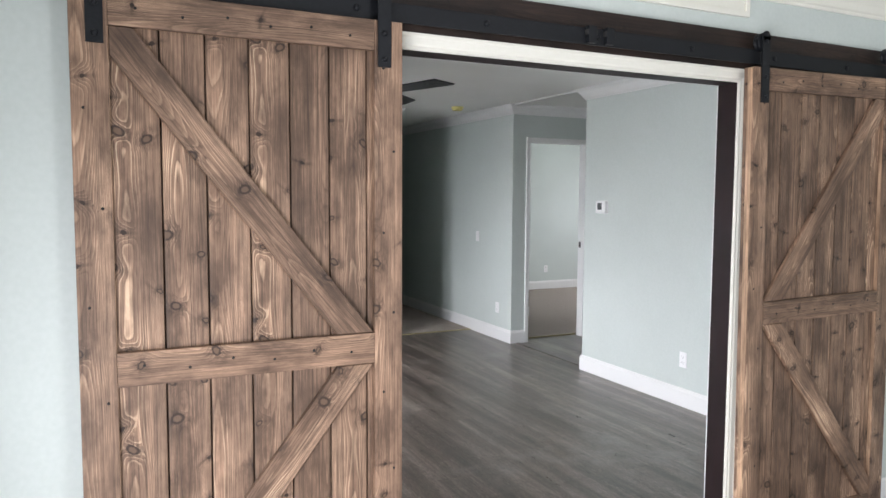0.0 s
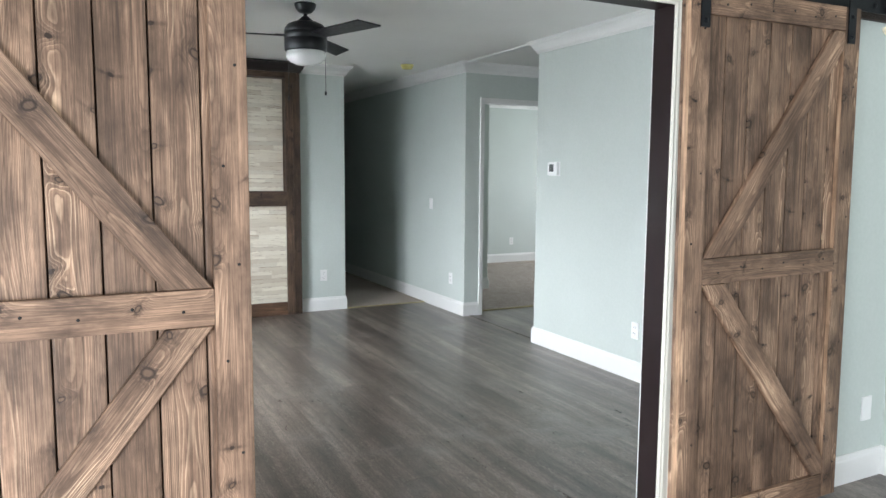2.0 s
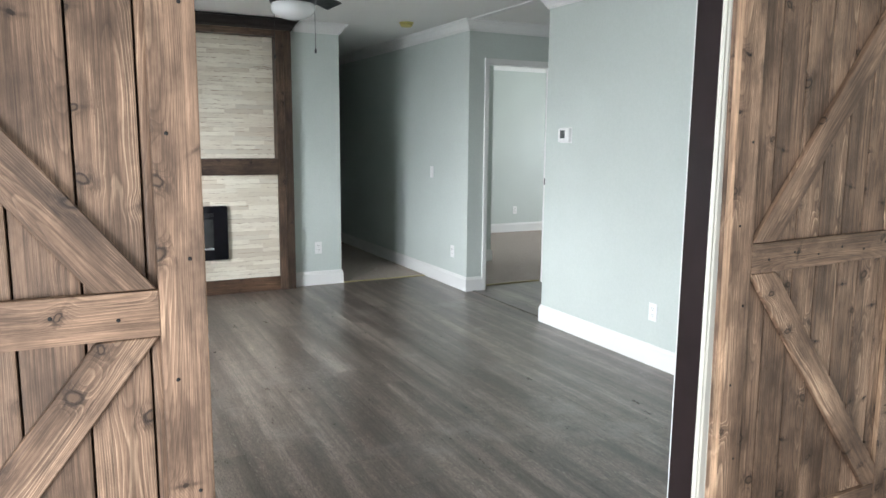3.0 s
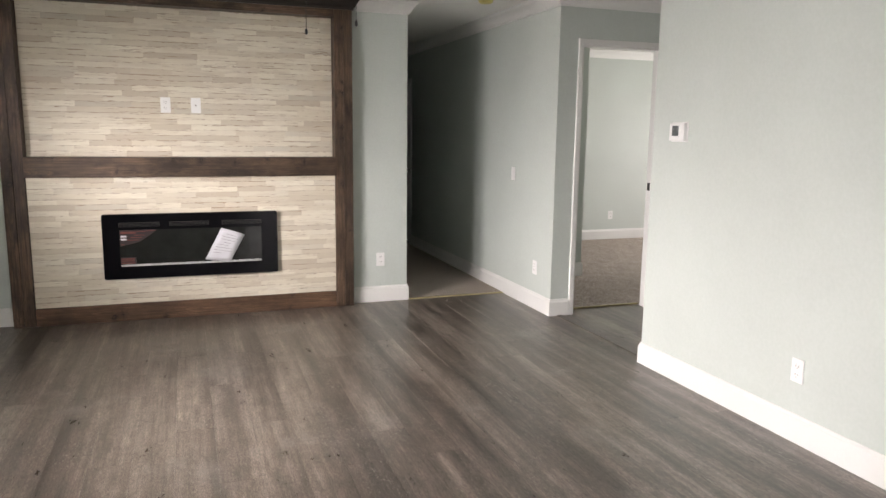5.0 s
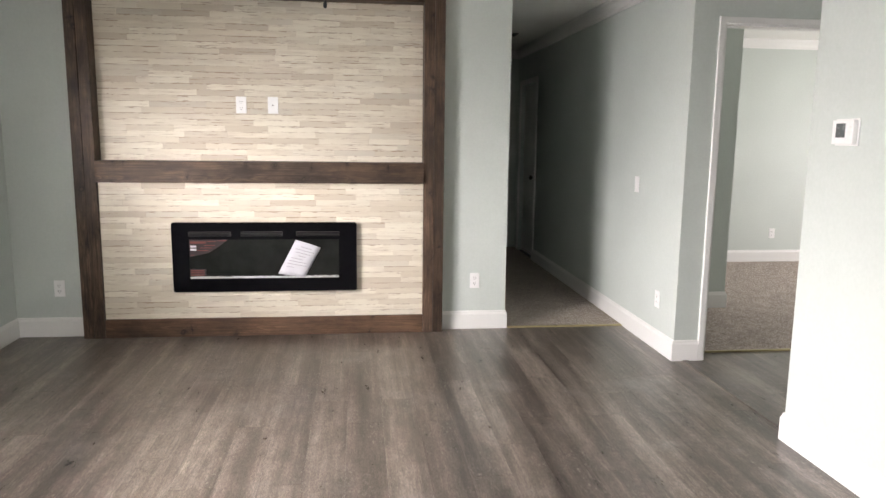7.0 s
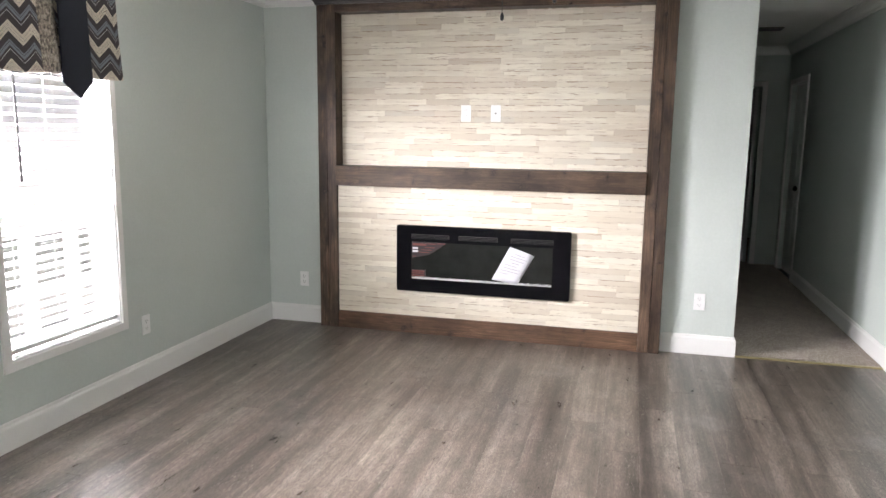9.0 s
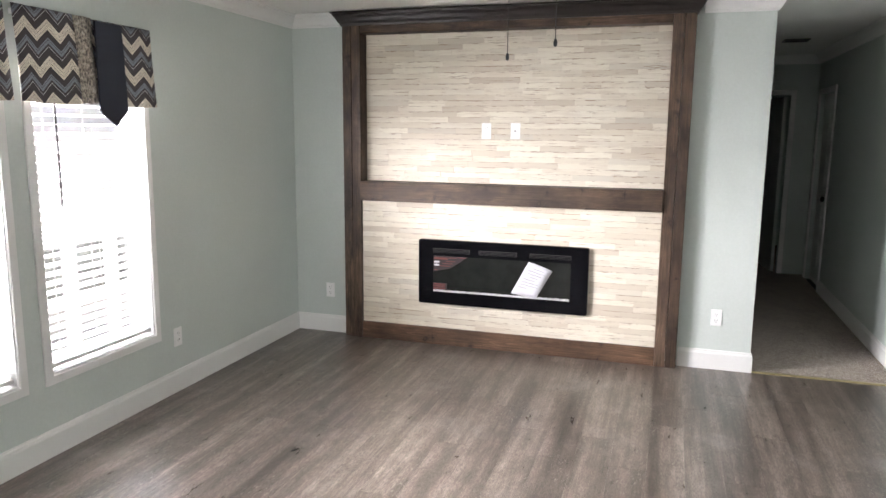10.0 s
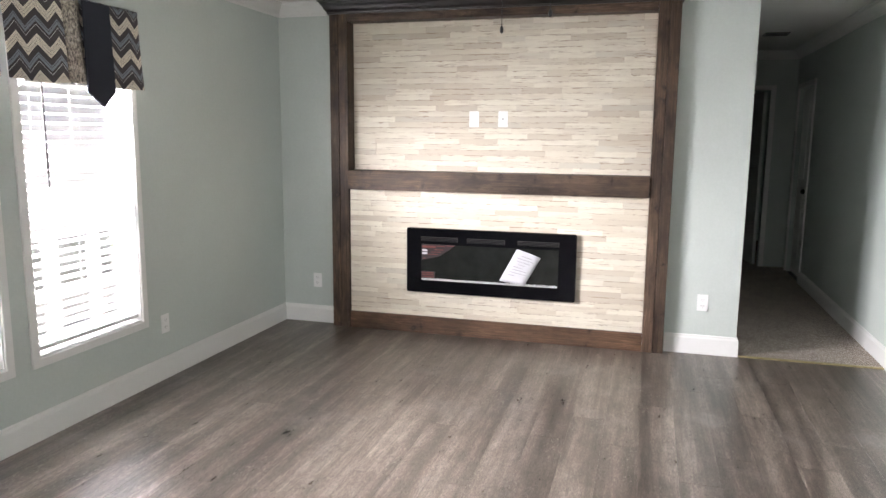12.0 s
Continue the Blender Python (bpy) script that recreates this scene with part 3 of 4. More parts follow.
# crown, baseboard and casing mouldings
CROWN = [(0, -0.098), (0.010, -0.098), (0.014, -0.086), (0.022, -0.080), (0.034, -0.055), (0.050, -0.034), (0.060, -0.026), (0.064, -0.014), (0.074, -0.012), (0.074, 0), (0, 0)]
BASE = [(0, 0), (0.015, 0), (0.015, 0.108), (0.013, 0.116), (0.009, 0.122), (0.008, 0.132), (0.005, 0.137), (0, 0.137)]
CASING = [(0, 0), (0, 0.008), (0.006, 0.013), (0.014, 0.011), (0.020, 0.015), (0.040, 0.016), (0.047, 0.020), (0.058, 0.020), (0.058, 0)]
FLATCASE = [(0, 0), (0, 0.012), (0.003, 0.015), (0.053, 0.015), (0.056, 0.012), (0.056, 0)]
THINCASE = [(0, 0), (0, 0.010), (0.003, 0.013), (0.037, 0.013), (0.040, 0.010), (0.040, 0)]
UP = (0, 0, 1)


def run(kind, a, b, into, z, m0=1, m1=-1, material=None, label=""):
    """A crown or baseboard along a wall face from a to b; into points to the room. m0 = 1, m1 = -1: inside corners."""
    prof, name = (CROWN, "trim_crown") if kind == "crown" else (BASE, "baseboard")
    label = label or ("white stepped crown moulding under the ceiling" if kind == "crown" else "white painted baseboard along the wall")
    structure(name, sweep((*a, z), (*b, z), (*into, 0), UP, prof, m0, m1), material or WHITE, label, "trim")


run("crown", (LEFT, DOORS1), (LEFT, BACK), (1, 0), CEIL)
run("crown", (LEFT, BACK), (0.40, BACK), (0, -1), CEIL, 1, 0)
run("crown", (3.02, BACK), (HALL_L, BACK), (0, -1), CEIL, 0, 1)
run("crown", (HALL_L, BACK), (HALL_L, HALL_END), (1, 0), CEIL, -1, -1)
run("crown", (HALL_L, HALL_END), (RIGHT, HALL_END), (0, -1), CEIL)
run("crown", (RIGHT, BED_Y), (RIGHT, HALL_END), (-1, 0), CEIL, -1, -1)
run("crown", (RIGHT, BED_Y), (6.6, BED_Y), (0, -1), CEIL, -1, -1)
run("crown", (RIGHT, DOORS1), (RIGHT, 5.19), (-1, 0), CEIL, 1, 1)
run("crown", (RIGHT, 5.19), (6.6, 5.19), (0, 1), CEIL, -1, -1)
run("crown", (LEFT, DOORS1), (RIGHT, DOORS1), (0, 1), CEIL)
run("crown", (LEFT, DOORS0), (RIGHT, DOORS0), (0, -1), CEIL, 1, -1, CREAM_TRIM)
run("crown", (RIGHT, FRONT), (RIGHT, DOORS0), (-1, 0), CEIL, 1, -1, CREAM_TRIM)
run("crown", (RIGHT + 0.1, BED_BACK), (BED_X, BED_BACK), (0, -1), CEIL_BED)
run("base", (LEFT, DOORS1), (LEFT, BACK), (1, 0), 0)
run("base", (LEFT, BACK), (0.45, BACK), (0, -1), 0, 1, 0)
run("base", (2.98, BACK), (HALL_L, BACK), (0, -1), 0, 0, 1)
run("base", (HALL_L, BACK), (HALL_L, HALL_END), (1, 0), 0, -1, -1)
run("base", (RIGHT, BED_Y), (RIGHT, 10.24), (-1, 0), 0, -1, 0)
run("base", (RIGHT, BED_Y), (4.558, BED_Y), (0, -1), 0, -1, 0)
run("base", (RIGHT, DOORS1), (RIGHT, 5.19), (-1, 0), 0, 1, 1)
run("base", (RIGHT, 5.19), (6.6, 5.19), (0, 1), 0, -1, -1)
run("base", (LEFT, DOORS1), (OPEN_L - 0.06, DOORS1), (0, 1), 0, 1, 0)
run("base", (OPEN_R + 0.06, DOORS1), (RIGHT, DOORS1), (0, 1), 0, 0, -1)
run("base", (LEFT, DOORS0), (OPEN_L - 0.06, DOORS0), (0, -1), 0, 1, 0)
run("base", (OPEN_R + 0.06, DOORS0), (RIGHT, DOORS0), (0, -1), 0, 0, -1)
run("base", (RIGHT, FRONT), (RIGHT, DOORS0), (-1, 0), 0)
run("base", (5.47, BED_BACK), (BED_X, BED_BACK), (0, -1), 0.01)
run("base", (4.70, 7.80), (5.47, 7.80), (0, -1), 0.01, 0, 1)
run("base", (5.47, 7.80), (5.47, BED_BACK), (1, 0), 0.01, -1, -1)


def cased(name, x0, x1, h, y, out, profile, material, label):
    """Door casing on three sides of an opening in a wall that runs along x."""
    o = (0, out, 0)
    t = thing(name, pose(0, 0, 0), label, "door casing", "", "structure")
    part("side_casing", sweep((x0, y, 0), (x0, y, h), (-1, 0, 0), o, profile, 0, 1), material, t)
    part("side_casing", sweep((x1, y, 0), (x1, y, h), (1, 0, 0), o, profile, 0, 1), material, t)
    part("head_casing", sweep((x0, y, h), (x1, y, h), UP, o, profile, -1, 1), material, t)


cased("trim_barn_opening", OPEN_L, OPEN_R, OPEN_H, DOORS0, -1, CASING, CREAM_TRIM, "cream painted moulded casing round the wide opening")
cased("trim_barn_opening", OPEN_L, OPEN_R, OPEN_H, DOORS1, 1, CASING, WHITE, "white painted moulded casing on the living room side")
cased("trim_bedroom_door", BD0, BD1, BDH, BED_Y, -1, THINCASE, WHITE, "white flat casing round the bedroom doorway")
cased("trim_hall_door", 3.52, 4.12, 2.06, HALL_END, -1, FLATCASE, WHITE, "white flat casing round the hallway end doorway")

jamb = thing("trim_barn_jamb", pose(0, 0, 0), "dark espresso-stained jamb lining the wide opening", "door jamb", "", "structure")
part("side_jamb", box(OPEN_L - 0.018, OPEN_L + 0.002, DOORS0 - 0.001, DOORS1 + 0.001, 0, OPEN_H, 0.002), ESPRESSO, jamb)
part("side_jamb", box(OPEN_R - 0.002, OPEN_R + 0.018, DOORS0 - 0.001, DOORS1 + 0.001, 0, OPEN_H, 0.002), ESPRESSO, jamb)
part("head_jamb", box(OPEN_L - 0.018, OPEN_R + 0.018, DOORS0 - 0.001, DOORS1 + 0.001, OPEN_H, OPEN_H + 0.018, 0.002), ESPRESSO, jamb)

bedjamb = thing("door_1", pose(0, 0, 0), "white door frame of the open bedroom doorway", "door frame", "", "structure")
part("side_jamb", box(BD0 - 0.005, BD0 + 0.012, BED_Y - 0.001, BED_Y + 0.102, 0, BDH, 0.002), WHITE, bedjamb)
rj = part("side_jamb", box(BD1 - 0.012, BD1 + 0.005, BED_Y - 0.001, BED_Y + 0.102, 0, BDH, 0.002), WHITE, bedjamb)
part("head_jamb", box(BD0 + 0.012, BD1 - 0.012, BED_Y - 0.001, BED_Y + 0.102, BDH - 0.012, BDH + 0.002, 0.002), WHITE, bedjamb)
part("strike_plate", box(BD1 - 0.0145, BD1 - 0.012, BED_Y + 0.050, BED_Y + 0.085, 0.99, 1.055, 0.001), SLOT, rj, "dark steel strike plate")

# area lamps for daylight at the windows and at two added front room openings
for y in (5.205, 4.260):
    window_light("skylight_west", (LEFT - 0.56, y - 0.10, 1.66), (LEFT + 0.00, y + 0.22, 1.06), 0.74, 0.80, 262)
# added lamp at the unseen side opening, low to light the left barn door
window_light("fill_front", (LEFT - 0.10, 0.4, 0.68), (2.4, 1.0, 0.48), 1.6, 1.15, 130)
# added lamp at the unseen rear opening, fills the fireplace wall and left floor
window_light("fill_rear", (3.58, FRONT - 0.10, 1.2), (1.0, 5, 0.9), 1.2, 1.7, 95)
window_light("skylight_bedroom", (BED_X + 0.06, 8.2, 1.4), (5, 8.2, 1.2), 1.9, 1.3, 45)

# ---------------------------------------------------------------- windows
def window(name, label, y0, y1, z0, z1):
    """A single-hung vinyl window in the west wall, with a flat casing inside."""
    t = thing(name, pose(LEFT, (y0 + y1) / 2, z0), label, "window", "", "structure")
    h, w = z1 - z0, (y1 - y0) / 2
    for s in (-1, 1):
        part("side_casing", sweep((0, s * w, 0), (0, s * w, h), (0, s, 0), (1, 0, 0), [(-0.004, 0), (-0.004, 0.010), (0, 0.013), (0.038, 0.013), (0.042, 0.009), (0.042, 0)], -1, 1), WHITE, t)
        part("side_reveal", box(-0.13, 0.002, min(s * w, s * (w - 0.012)), max(s * w, s * (w - 0.012)), 0, h, 0.001), VINYL, t)
        part("side_frame", box(-0.118, -0.078, min(s * (w - 0.012), s * (w - 0.05)), max(s * (w - 0.012), s * (w - 0.05)), 0.012, h - 0.012, 0.003), VINYL, t)
    for z, s in ((0, -1), (h, 1)):
        part("casing", sweep((0, -w, z), (0, w, z), (0, 0, s), (1, 0, 0), [(-0.004, 0), (-0.004, 0.010), (0, 0.013), (0.038, 0.013), (0.042, 0.009), (0.042, 0)], -1, 1), WHITE, t)
    part("sill", box(-0.13, 0.004, -w + 0.012, w - 0.012, 0, 0.012, 0.002), VINYL, t)
    part("head_reveal", box(-0.13, 0.002, -w + 0.012, w - 0.012, h - 0.012, h, 0.001), VINYL, t)
    part("bottom_rail", box(-0.116, -0.080, -w + 0.05, w - 0.05, 0.012, 0.058, 0.003), VINYL, t)
    part("meeting_rail", box(-0.118, -0.078, -w + 0.05, w - 0.05, 0.66, 0.70, 0.003), VINYL, t)
    part("top_rail", box(-0.118, -0.078, -w + 0.05, w - 0.05, h - 0.058, h - 0.012, 0.003), VINYL, t)
    for a, b in ((0.058, 0.66), (0.70, h - 0.058)):
        p = part("pane", box(-0.101, -0.097, -w + 0.05, w - 0.05, a, b), GLASS, t)
        p.visible_shadow = False
    return t


win = window("window_1", "tall white vinyl window with a flat white casing", *W1)
copy_thing(win, pose(LEFT, (W1B[0] + W1B[1]) / 2, W1[2])).name = "window_2"


def blind(y0, y1, z0, z1):
    """A two-inch slatted blind, slats tipped open."""
    w = (y1 - y0) / 2 - 0.016
    h = z1 - z0
    t = thing("window_blind", pose(LEFT - 0.035, (y0 + y1) / 2, z0), "white slatted blind lowered in the tall window, slats open", "blind", "window blinds")
    part("headrail", box(-0.028, 0.028, -w, w, h - 0.065, h - 0.015, 0.003), SLAT, t)
    me = mesh_of("slat", box(-0.025, 0.025, -w, w, -0.0014, 0.0014), SLAT)
    k = int((h - 0.17) / 0.046)
    for i in range(k):
        part("slat", me, SLAT, t, m=pose(0, 0, 0.085 + 0.046 * i, 0, 12 + 2.0 * math.sin(i * 1.7), 0))
    part("bottom_bar", box(-0.022, 0.022, -w, w, 0.030, 0.052, 0.004), SLAT, t)
    for y in (-w + 0.11, 0, w - 0.11):
        part("ladder_cord", boxes((0.0265, 0.0275, y - 0.0015, y + 0.0015, 0.045, h - 0.06), (-0.0275, -0.0265, y - 0.0015, y + 0.0015, 0.045, h - 0.06)), SLAT, t)
    part("tilt_wand", tube([(0.034, -w + 0.13, h - 0.06), (0.040, -w + 0.125, h - 0.4), (0.042, -w + 0.125, 0.83)], 0.0055), GREY_PLASTIC, t, "thin grey tilt wand")
    return t


bl = blind(*W1)
copy_thing(bl, pose(LEFT - 0.035, (W1B[0] + W1B[1]) / 2, W1[2]))


def cloth(y0, y1, z0, z1, depth, waves=0, amp=0.0, x0=0.0):
    """A hanging fabric panel with soft folds, with thickness."""
    bm = bmesh.new()
    nu, nv = 40, 10
    layers = []
    for off in (0.0, -0.004):
        g = []
        for i in range(nu + 1):
            u = i / nu
            col = []
            for j in range(nv + 1):
                v = j / nv
                fold = amp * math.sin(2 * math.pi * waves * u + 0.6) * (1 - 0.6 * v) + 0.004 * math.sin(9 * u + 3 * v)
                sag = -0.006 * math.sin(math.pi * u) * (1 - v)
                col.append(bm.verts.new((x0 + depth * (1 - 0.35 * v) + fold + off, y0 + (y1 - y0) * u, z0 + (z1 - z0) * v + sag)))
            g.append(col)
        layers.append(g)
    for k, g in enumerate(layers):
        for i in range(nu):
            for j in range(nv):
                bm.faces.new((g[i][j], g[i + 1][j], g[i + 1][j + 1], g[i][j + 1])).smooth = True
    a, b = layers
    for i in range(nu):
        for j in (0, nv):
            bm.faces.new((a[i][j], a[i + 1][j], b[i + 1][j], b[i][j]))
    for j in range(nv):
        for i in (0, nu):
            bm.faces.new((a[i][j], a[i][j + 1], b[i][j + 1], b[i][j]))
    bmesh.ops.recalc_face_normals(bm, faces=bm.faces[:])
    return bm


def valance():
    t = thing("valance", pose(LEFT, 4.735, 1.745), "chevron fabric valance with a navy pointed tab above the window", "valance", "window valances")
    part("board", box(0, 0.026, 0.02, 0.885, 0.385, 0.41, 0.002), WHITE, t)
    part("chevron_panel", cloth(0.0, 0.372, 0, 0.43, 0.060, 1.5, 0.005), CHEVRON, t, "zigzag fabric in charcoal, tan and blue-grey")
    part("tweed_panel", cloth(0.345, 0.465, 0.006, 0.428, 0.066, 0.5, 0.006), TWEED, t, "tan and black patterned fabric strip")
    part("chevron_panel", cloth(0.58, 0.905, 0.0, 0.425, 0.060, 1.5, 0.006), CHEVRON, t)
    part("backing_panel", cloth(0.46, 0.59, 0.004, 0.425, 0.055), CHEVRON, t)
    tab = solid([(0.443, 0.41), (0.632, 0.41), (0.647, -0.025), (0.557, -0.112), (0.446, -0.038)], "x", 0.074, 0.084)
    bmesh.ops.bevel(tab, geom=tab.edges[:], offset=0.003, segments=2, affect="EDGES")
    part("tab", tab, NAVY, t, "navy fabric tab with a pointed end")
    return t


va = valance()
copy_thing(va, pose(LEFT, 4.735 + STEP, 1.745))

# ---------------------------------------------------------------- barn doors
DOOR_W, DOOR_Z0, DOOR_Z1 = 0.948, 0.022, 2.11


def barn_door(m, mirror, joints, label):
    """A plank door with a stiffening frame and two braces. Local x across, y = 0 front of the frame, z up."""
    t = thing("barn_door", m, label, "barn door", "sliding barn doors")
    h, st, fr, th = DOOR_Z1 - DOOR_Z0, 0.094, 0.020, 0.050
    s = -1 if mirror else 1

    def X(a, b):
        return (min(s * a, s * b), max(s * a, s * b))

    for a, e in zip(joints, joints[1:]):
        x0, x1 = X(a + 0.0022, e - 0.0022)
        part("plank", box((x0 - x1) / 2, (x1 - x0) / 2, fr, th - 0.004, 0.02, h - 0.02, 0.006, 2), BARN, t, at=((x0 + x1) / 2, 0, 0))
    part("backer", boxes((*X(0.03, DOOR_W - 0.03), th - 0.008, th - 0.002, 0.03, h - 0.03)), BEAM, t)
    for a, b in ((0, st), (DOOR_W - st, DOOR_W)):
        x0, x1 = X(a, b)
        part("stile", box((x0 - x1) / 2, (x1 - x0) / 2, 0, th, 0, h, 0.003), BARN, t, at=((x0 + x1) / 2, 0, 0))
    x0, x1 = X(DOOR_W - 0.001, DOOR_W + 0.0015)
    part("edge_band", box((x0 - x1) / 2, (x1 - x0) / 2, 0.004, 0.030, 0.004, h - 0.004), BARN_EDGE, t, "pale unstained board edge", at=((x0 + x1) / 2, 0, 0))
    x0, x1 = X(st - 0.001, st + 0.0012)
    part("edge_band", box((x0 - x1) / 2, (x1 - x0) / 2, 0.003, 0.019, 0.106, h - 0.095), BARN_EDGE, t, at=((x0 + x1) / 2, 0, 0))
    rails = {"top_rail": (h - 0.094, h), "middle_rail": (1.000, 1.098), "bottom_rail": (0, 0.105)}
    for name, (z0, z1) in rails.items():
        ln = DOOR_W - 2 * st - 0.001
        a = s * DOOR_W / 2
        off = 0.0015 if name == "middle_rail" else 0.0
        part(name, box(-(z1 - z0) / 2, (z1 - z0) / 2, -off, 0.0195, -ln / 2, ln / 2, 0.003), BARN, t, m=pose(a, 0, (z0 + z1) / 2, 0, 90, 0))
    bw = 0.094
    inner0, inner1 = st + 0.002, DOOR_W - st - 0.002
    for za, zb in ((h - 0.096, 1.100), (0.107, 0.998)):
        # each brace runs from the outer corner to the middle rail's inner end
        p, q = Vector((s * inner0, 0, za)), Vector((s * inner1, 0, zb))
        q.x -= s * bw / 2 * (q - p).length / abs(zb - za)
        d = (q - p).normalized()
        n = Vector((-d.z, 0, d.x))
        lo, hi = min(za, zb), max(za, zb)
        # outline clipped to the panel between stiles and rails
        cx0, cx1 = min(s * inner0, s * inner1), max(s * inner0, s * inner1)
        quad = [p - d * 0.3 + n * bw / 2, q + d * 0.3 + n * bw / 2, q + d * 0.3 - n * bw / 2, p - d * 0.3 - n * bw / 2]
        # draw the ends in, so that the centre line meets the corners with the outline inside
        poly = [(v.x, v.z) for v in quad]
        for axis, lim, keep in ((0, cx0, 1), (0, cx1, -1), (1, lo, 1), (1, hi, -1)):
            out = []
            for i, a in enumerate(poly):
                b = poly[(i + 1) % len(poly)]
                ia, ib = (a[axis] - lim) * keep >= 0, (b[axis] - lim) * keep >= 0
                if ia:
                    out.append(a)
                if ia != ib:
                    f = (lim - a[axis]) / (b[axis] - a[axis])
                    out.append((a[0] + f * (b[0] - a[0]), a[1] + f * (b[1] - a[1])))
            poly = out
        # into the brace's own frame, grain along local z
        c = (p + q) / 2
        turn = Matrix((( n.x, 0, d.x), (0, 1, 0), (n.z, 0, d.z)))
        if turn.determinant() < 0:
            turn = Matrix(((-n.x, 0, d.x), (0, 1, 0), (-n.z, 0, d.z)))
        loc = [turn.transposed() @ (Vector((a, 0, b)) - c) for a, b in poly]
        bm = solid([(v.x, v.z) for v in loc], "y", 0.0005, 0.0195)
        bmesh.ops.bevel(bm, geom=bm.edges[:], offset=0.0025, segments=1, affect="EDGES")
        part("brace", bm, BARN, t, m=Matrix.Translation(c) @ turn.to_4x4())
    # dark nail heads on the frame
    nail = mesh_of("nail", turned([(0.0042, 0.0), (0.0042, 0.0012), (0.0, 0.0016)], 8), SLOT)
    spots = [(0.03 + 0.04 * (i % 2), 0.15 + 0.27 * i) for i in range(8)] + [(DOOR_W - 0.03 - 0.035 * (i % 2), 0.12 + 0.26 * i) for i in range(8)]
    spots += [(st + 0.07 + 0.122 * i, 1.05 + 0.008 * (-1) ** i) for i in range(6)] + [(st + 0.07 + 0.122 * i, h - 0.05 + 0.006 * (-1) ** i) for i in range(6)]
    for x, z in spots:
        part("nail", nail, SLOT, t, m=pose(s * x, -0.0015, z, 90, 0, 0))
    # strap hangers with their wheels
    for a in (0.062, DOOR_W - 0.062):
        k = part("hanger", boxes((s * a - 0.022, s * a + 0.022, -0.007, -0.001, h - 0.145, h + 0.125)), BLACK_IRON, t, "black steel strap hanger")
        part("wheel", turned([(0.012, -0.012), (0.037, -0.012), (0.037, -0.008), (0.032, -0.004), (0.032, 0.004), (0.037, 0.008), (0.037, 0.012), (0.012, 0.012)], 28), BLACK_IRON, k, m=pose(s * a, 0.018, h + 0.105, 90, 0, 0))
        part("strap_top", turned([(0.0, -0.003), (0.022, -0.003), (0.022, 0.003), (0.0, 0.003)], 24), BLACK_IRON, k, m=pose(s * a, -0.004, h + 0.125, 90, 0, 0))
        for z in (h - 0.12, h - 0.04, h + 0.105):
            part("bolt", turned([(0.009, 0), (0.009, 0.003), (0.005, 0.0065), (0, 0.007)], 12), BLACK_IRON, k, m=pose(s * a, -0.007, z, 90, 0, 0))
    return t


barn_door(pose(0.443, 2.135, DOOR_Z0), False, (0.084, 0.224, 0.346, 0.469, 0.590, 0.712, 0.834, 0.864), "brown stained knotty pine plank door slid open")
barn_door(pose(3.934, 2.135, DOOR_Z0 + 0.004, 0, -0.8, 0), True, (0.084, 0.148, 0.275, 0.387, 0.508, 0.627, 0.753, 0.864), "brown stained knotty pine plank door slid open")

structure("trim_header", box(-0.0775, 0.0775, -0.01, 0.01, -2.05, 2.05, 0.003), HEADER, "dark espresso-stained header board carrying the door track", "trim").matrix_basis = pose(2.176, 2.209, 2.177, 0, 90, 0)
track = thing("door_track", pose(0.2, 2.166, 2.147), "black flat steel barn door track on a stained board", "door track")
part("rail", box(0, 3.95, -0.004, 0.004, -0.030, 0.030, 0.002), BLACK_IRON, track)
for i in range(9):
    x = 0.12 + i * 0.464
    part("bolt", turned([(0.010, 0), (0.010, 0.005), (0.006, 0.008), (0, 0.009)], 12), BLACK_IRON, track, m=pose(x, -0.004, 0, 90, 0, 0))
    part("spacer", turned([(0.012, 0), (0.012, 0.030)], 14), BLACK_IRON, track, m=pose(x, 0.034, 0, 90, 0, 0))
for x in (1.945, 2.027 + 0.0, 0.03, 3.92):
    st_ = part("door_stop", box(x - 0.018, x + 0.018, -0.022, 0.012, -0.026, 0.036, 0.004), BLACK_IRON, track, "black steel end stop")
    part("rubber_pad", box(x - 0.024, x + 0.024, -0.020, 0.004, 0.002, 0.022, 0.004), SLOT, st_)

# framed grille high on the front room side of the wall
grille = thing("wall_vent", pose(2.30, DOORS0, 2.318), "white framed vent high on the sage wall", "vent")
part("frame", boxes((0, 0.70, -0.016, 0, 0, 0.022), (0, 0.70, -0.016, 0, 0.068, 0.082), (0, 0.022, -0.016, 0, 0.022, 0.068), (0.678, 0.70, -0.016, 0, 0.022, 0.068)), CREAM_TRIM, grille)
part("panel", box(0.022, 0.678, -0.008, -0.001, 0.022, 0.068, 0.002), CREAM_TRIM, grille)

# chandelier in the front room
ch = thing("chandelier", pose(2.99, 1.13, 0), "antique cream chandelier with curved arms in the front room", "chandelier")
part("column", turned([(0.0, 1.60), (0.018, 1.61), (0.030, 1.65), (0.014, 1.70), (0.036, 1.76), (0.050, 1.82), (0.022, 1.90), (0.014, 2.0), (0.024, 2.06), (0.0, 2.09)], 20), ANTIQUE, ch)
part("chain", tube([(0, 0, 2.08), (0.003, 0, 2.25), (0, 0, 2.46)], 0.005), ANTIQUE, ch)
part("canopy", turned([(0.06, CEIL), (0.055, CEIL - 0.015), (0.02, CEIL - 0.045), (0.0, CEIL - 0.05)], 20), ANTIQUE, ch)
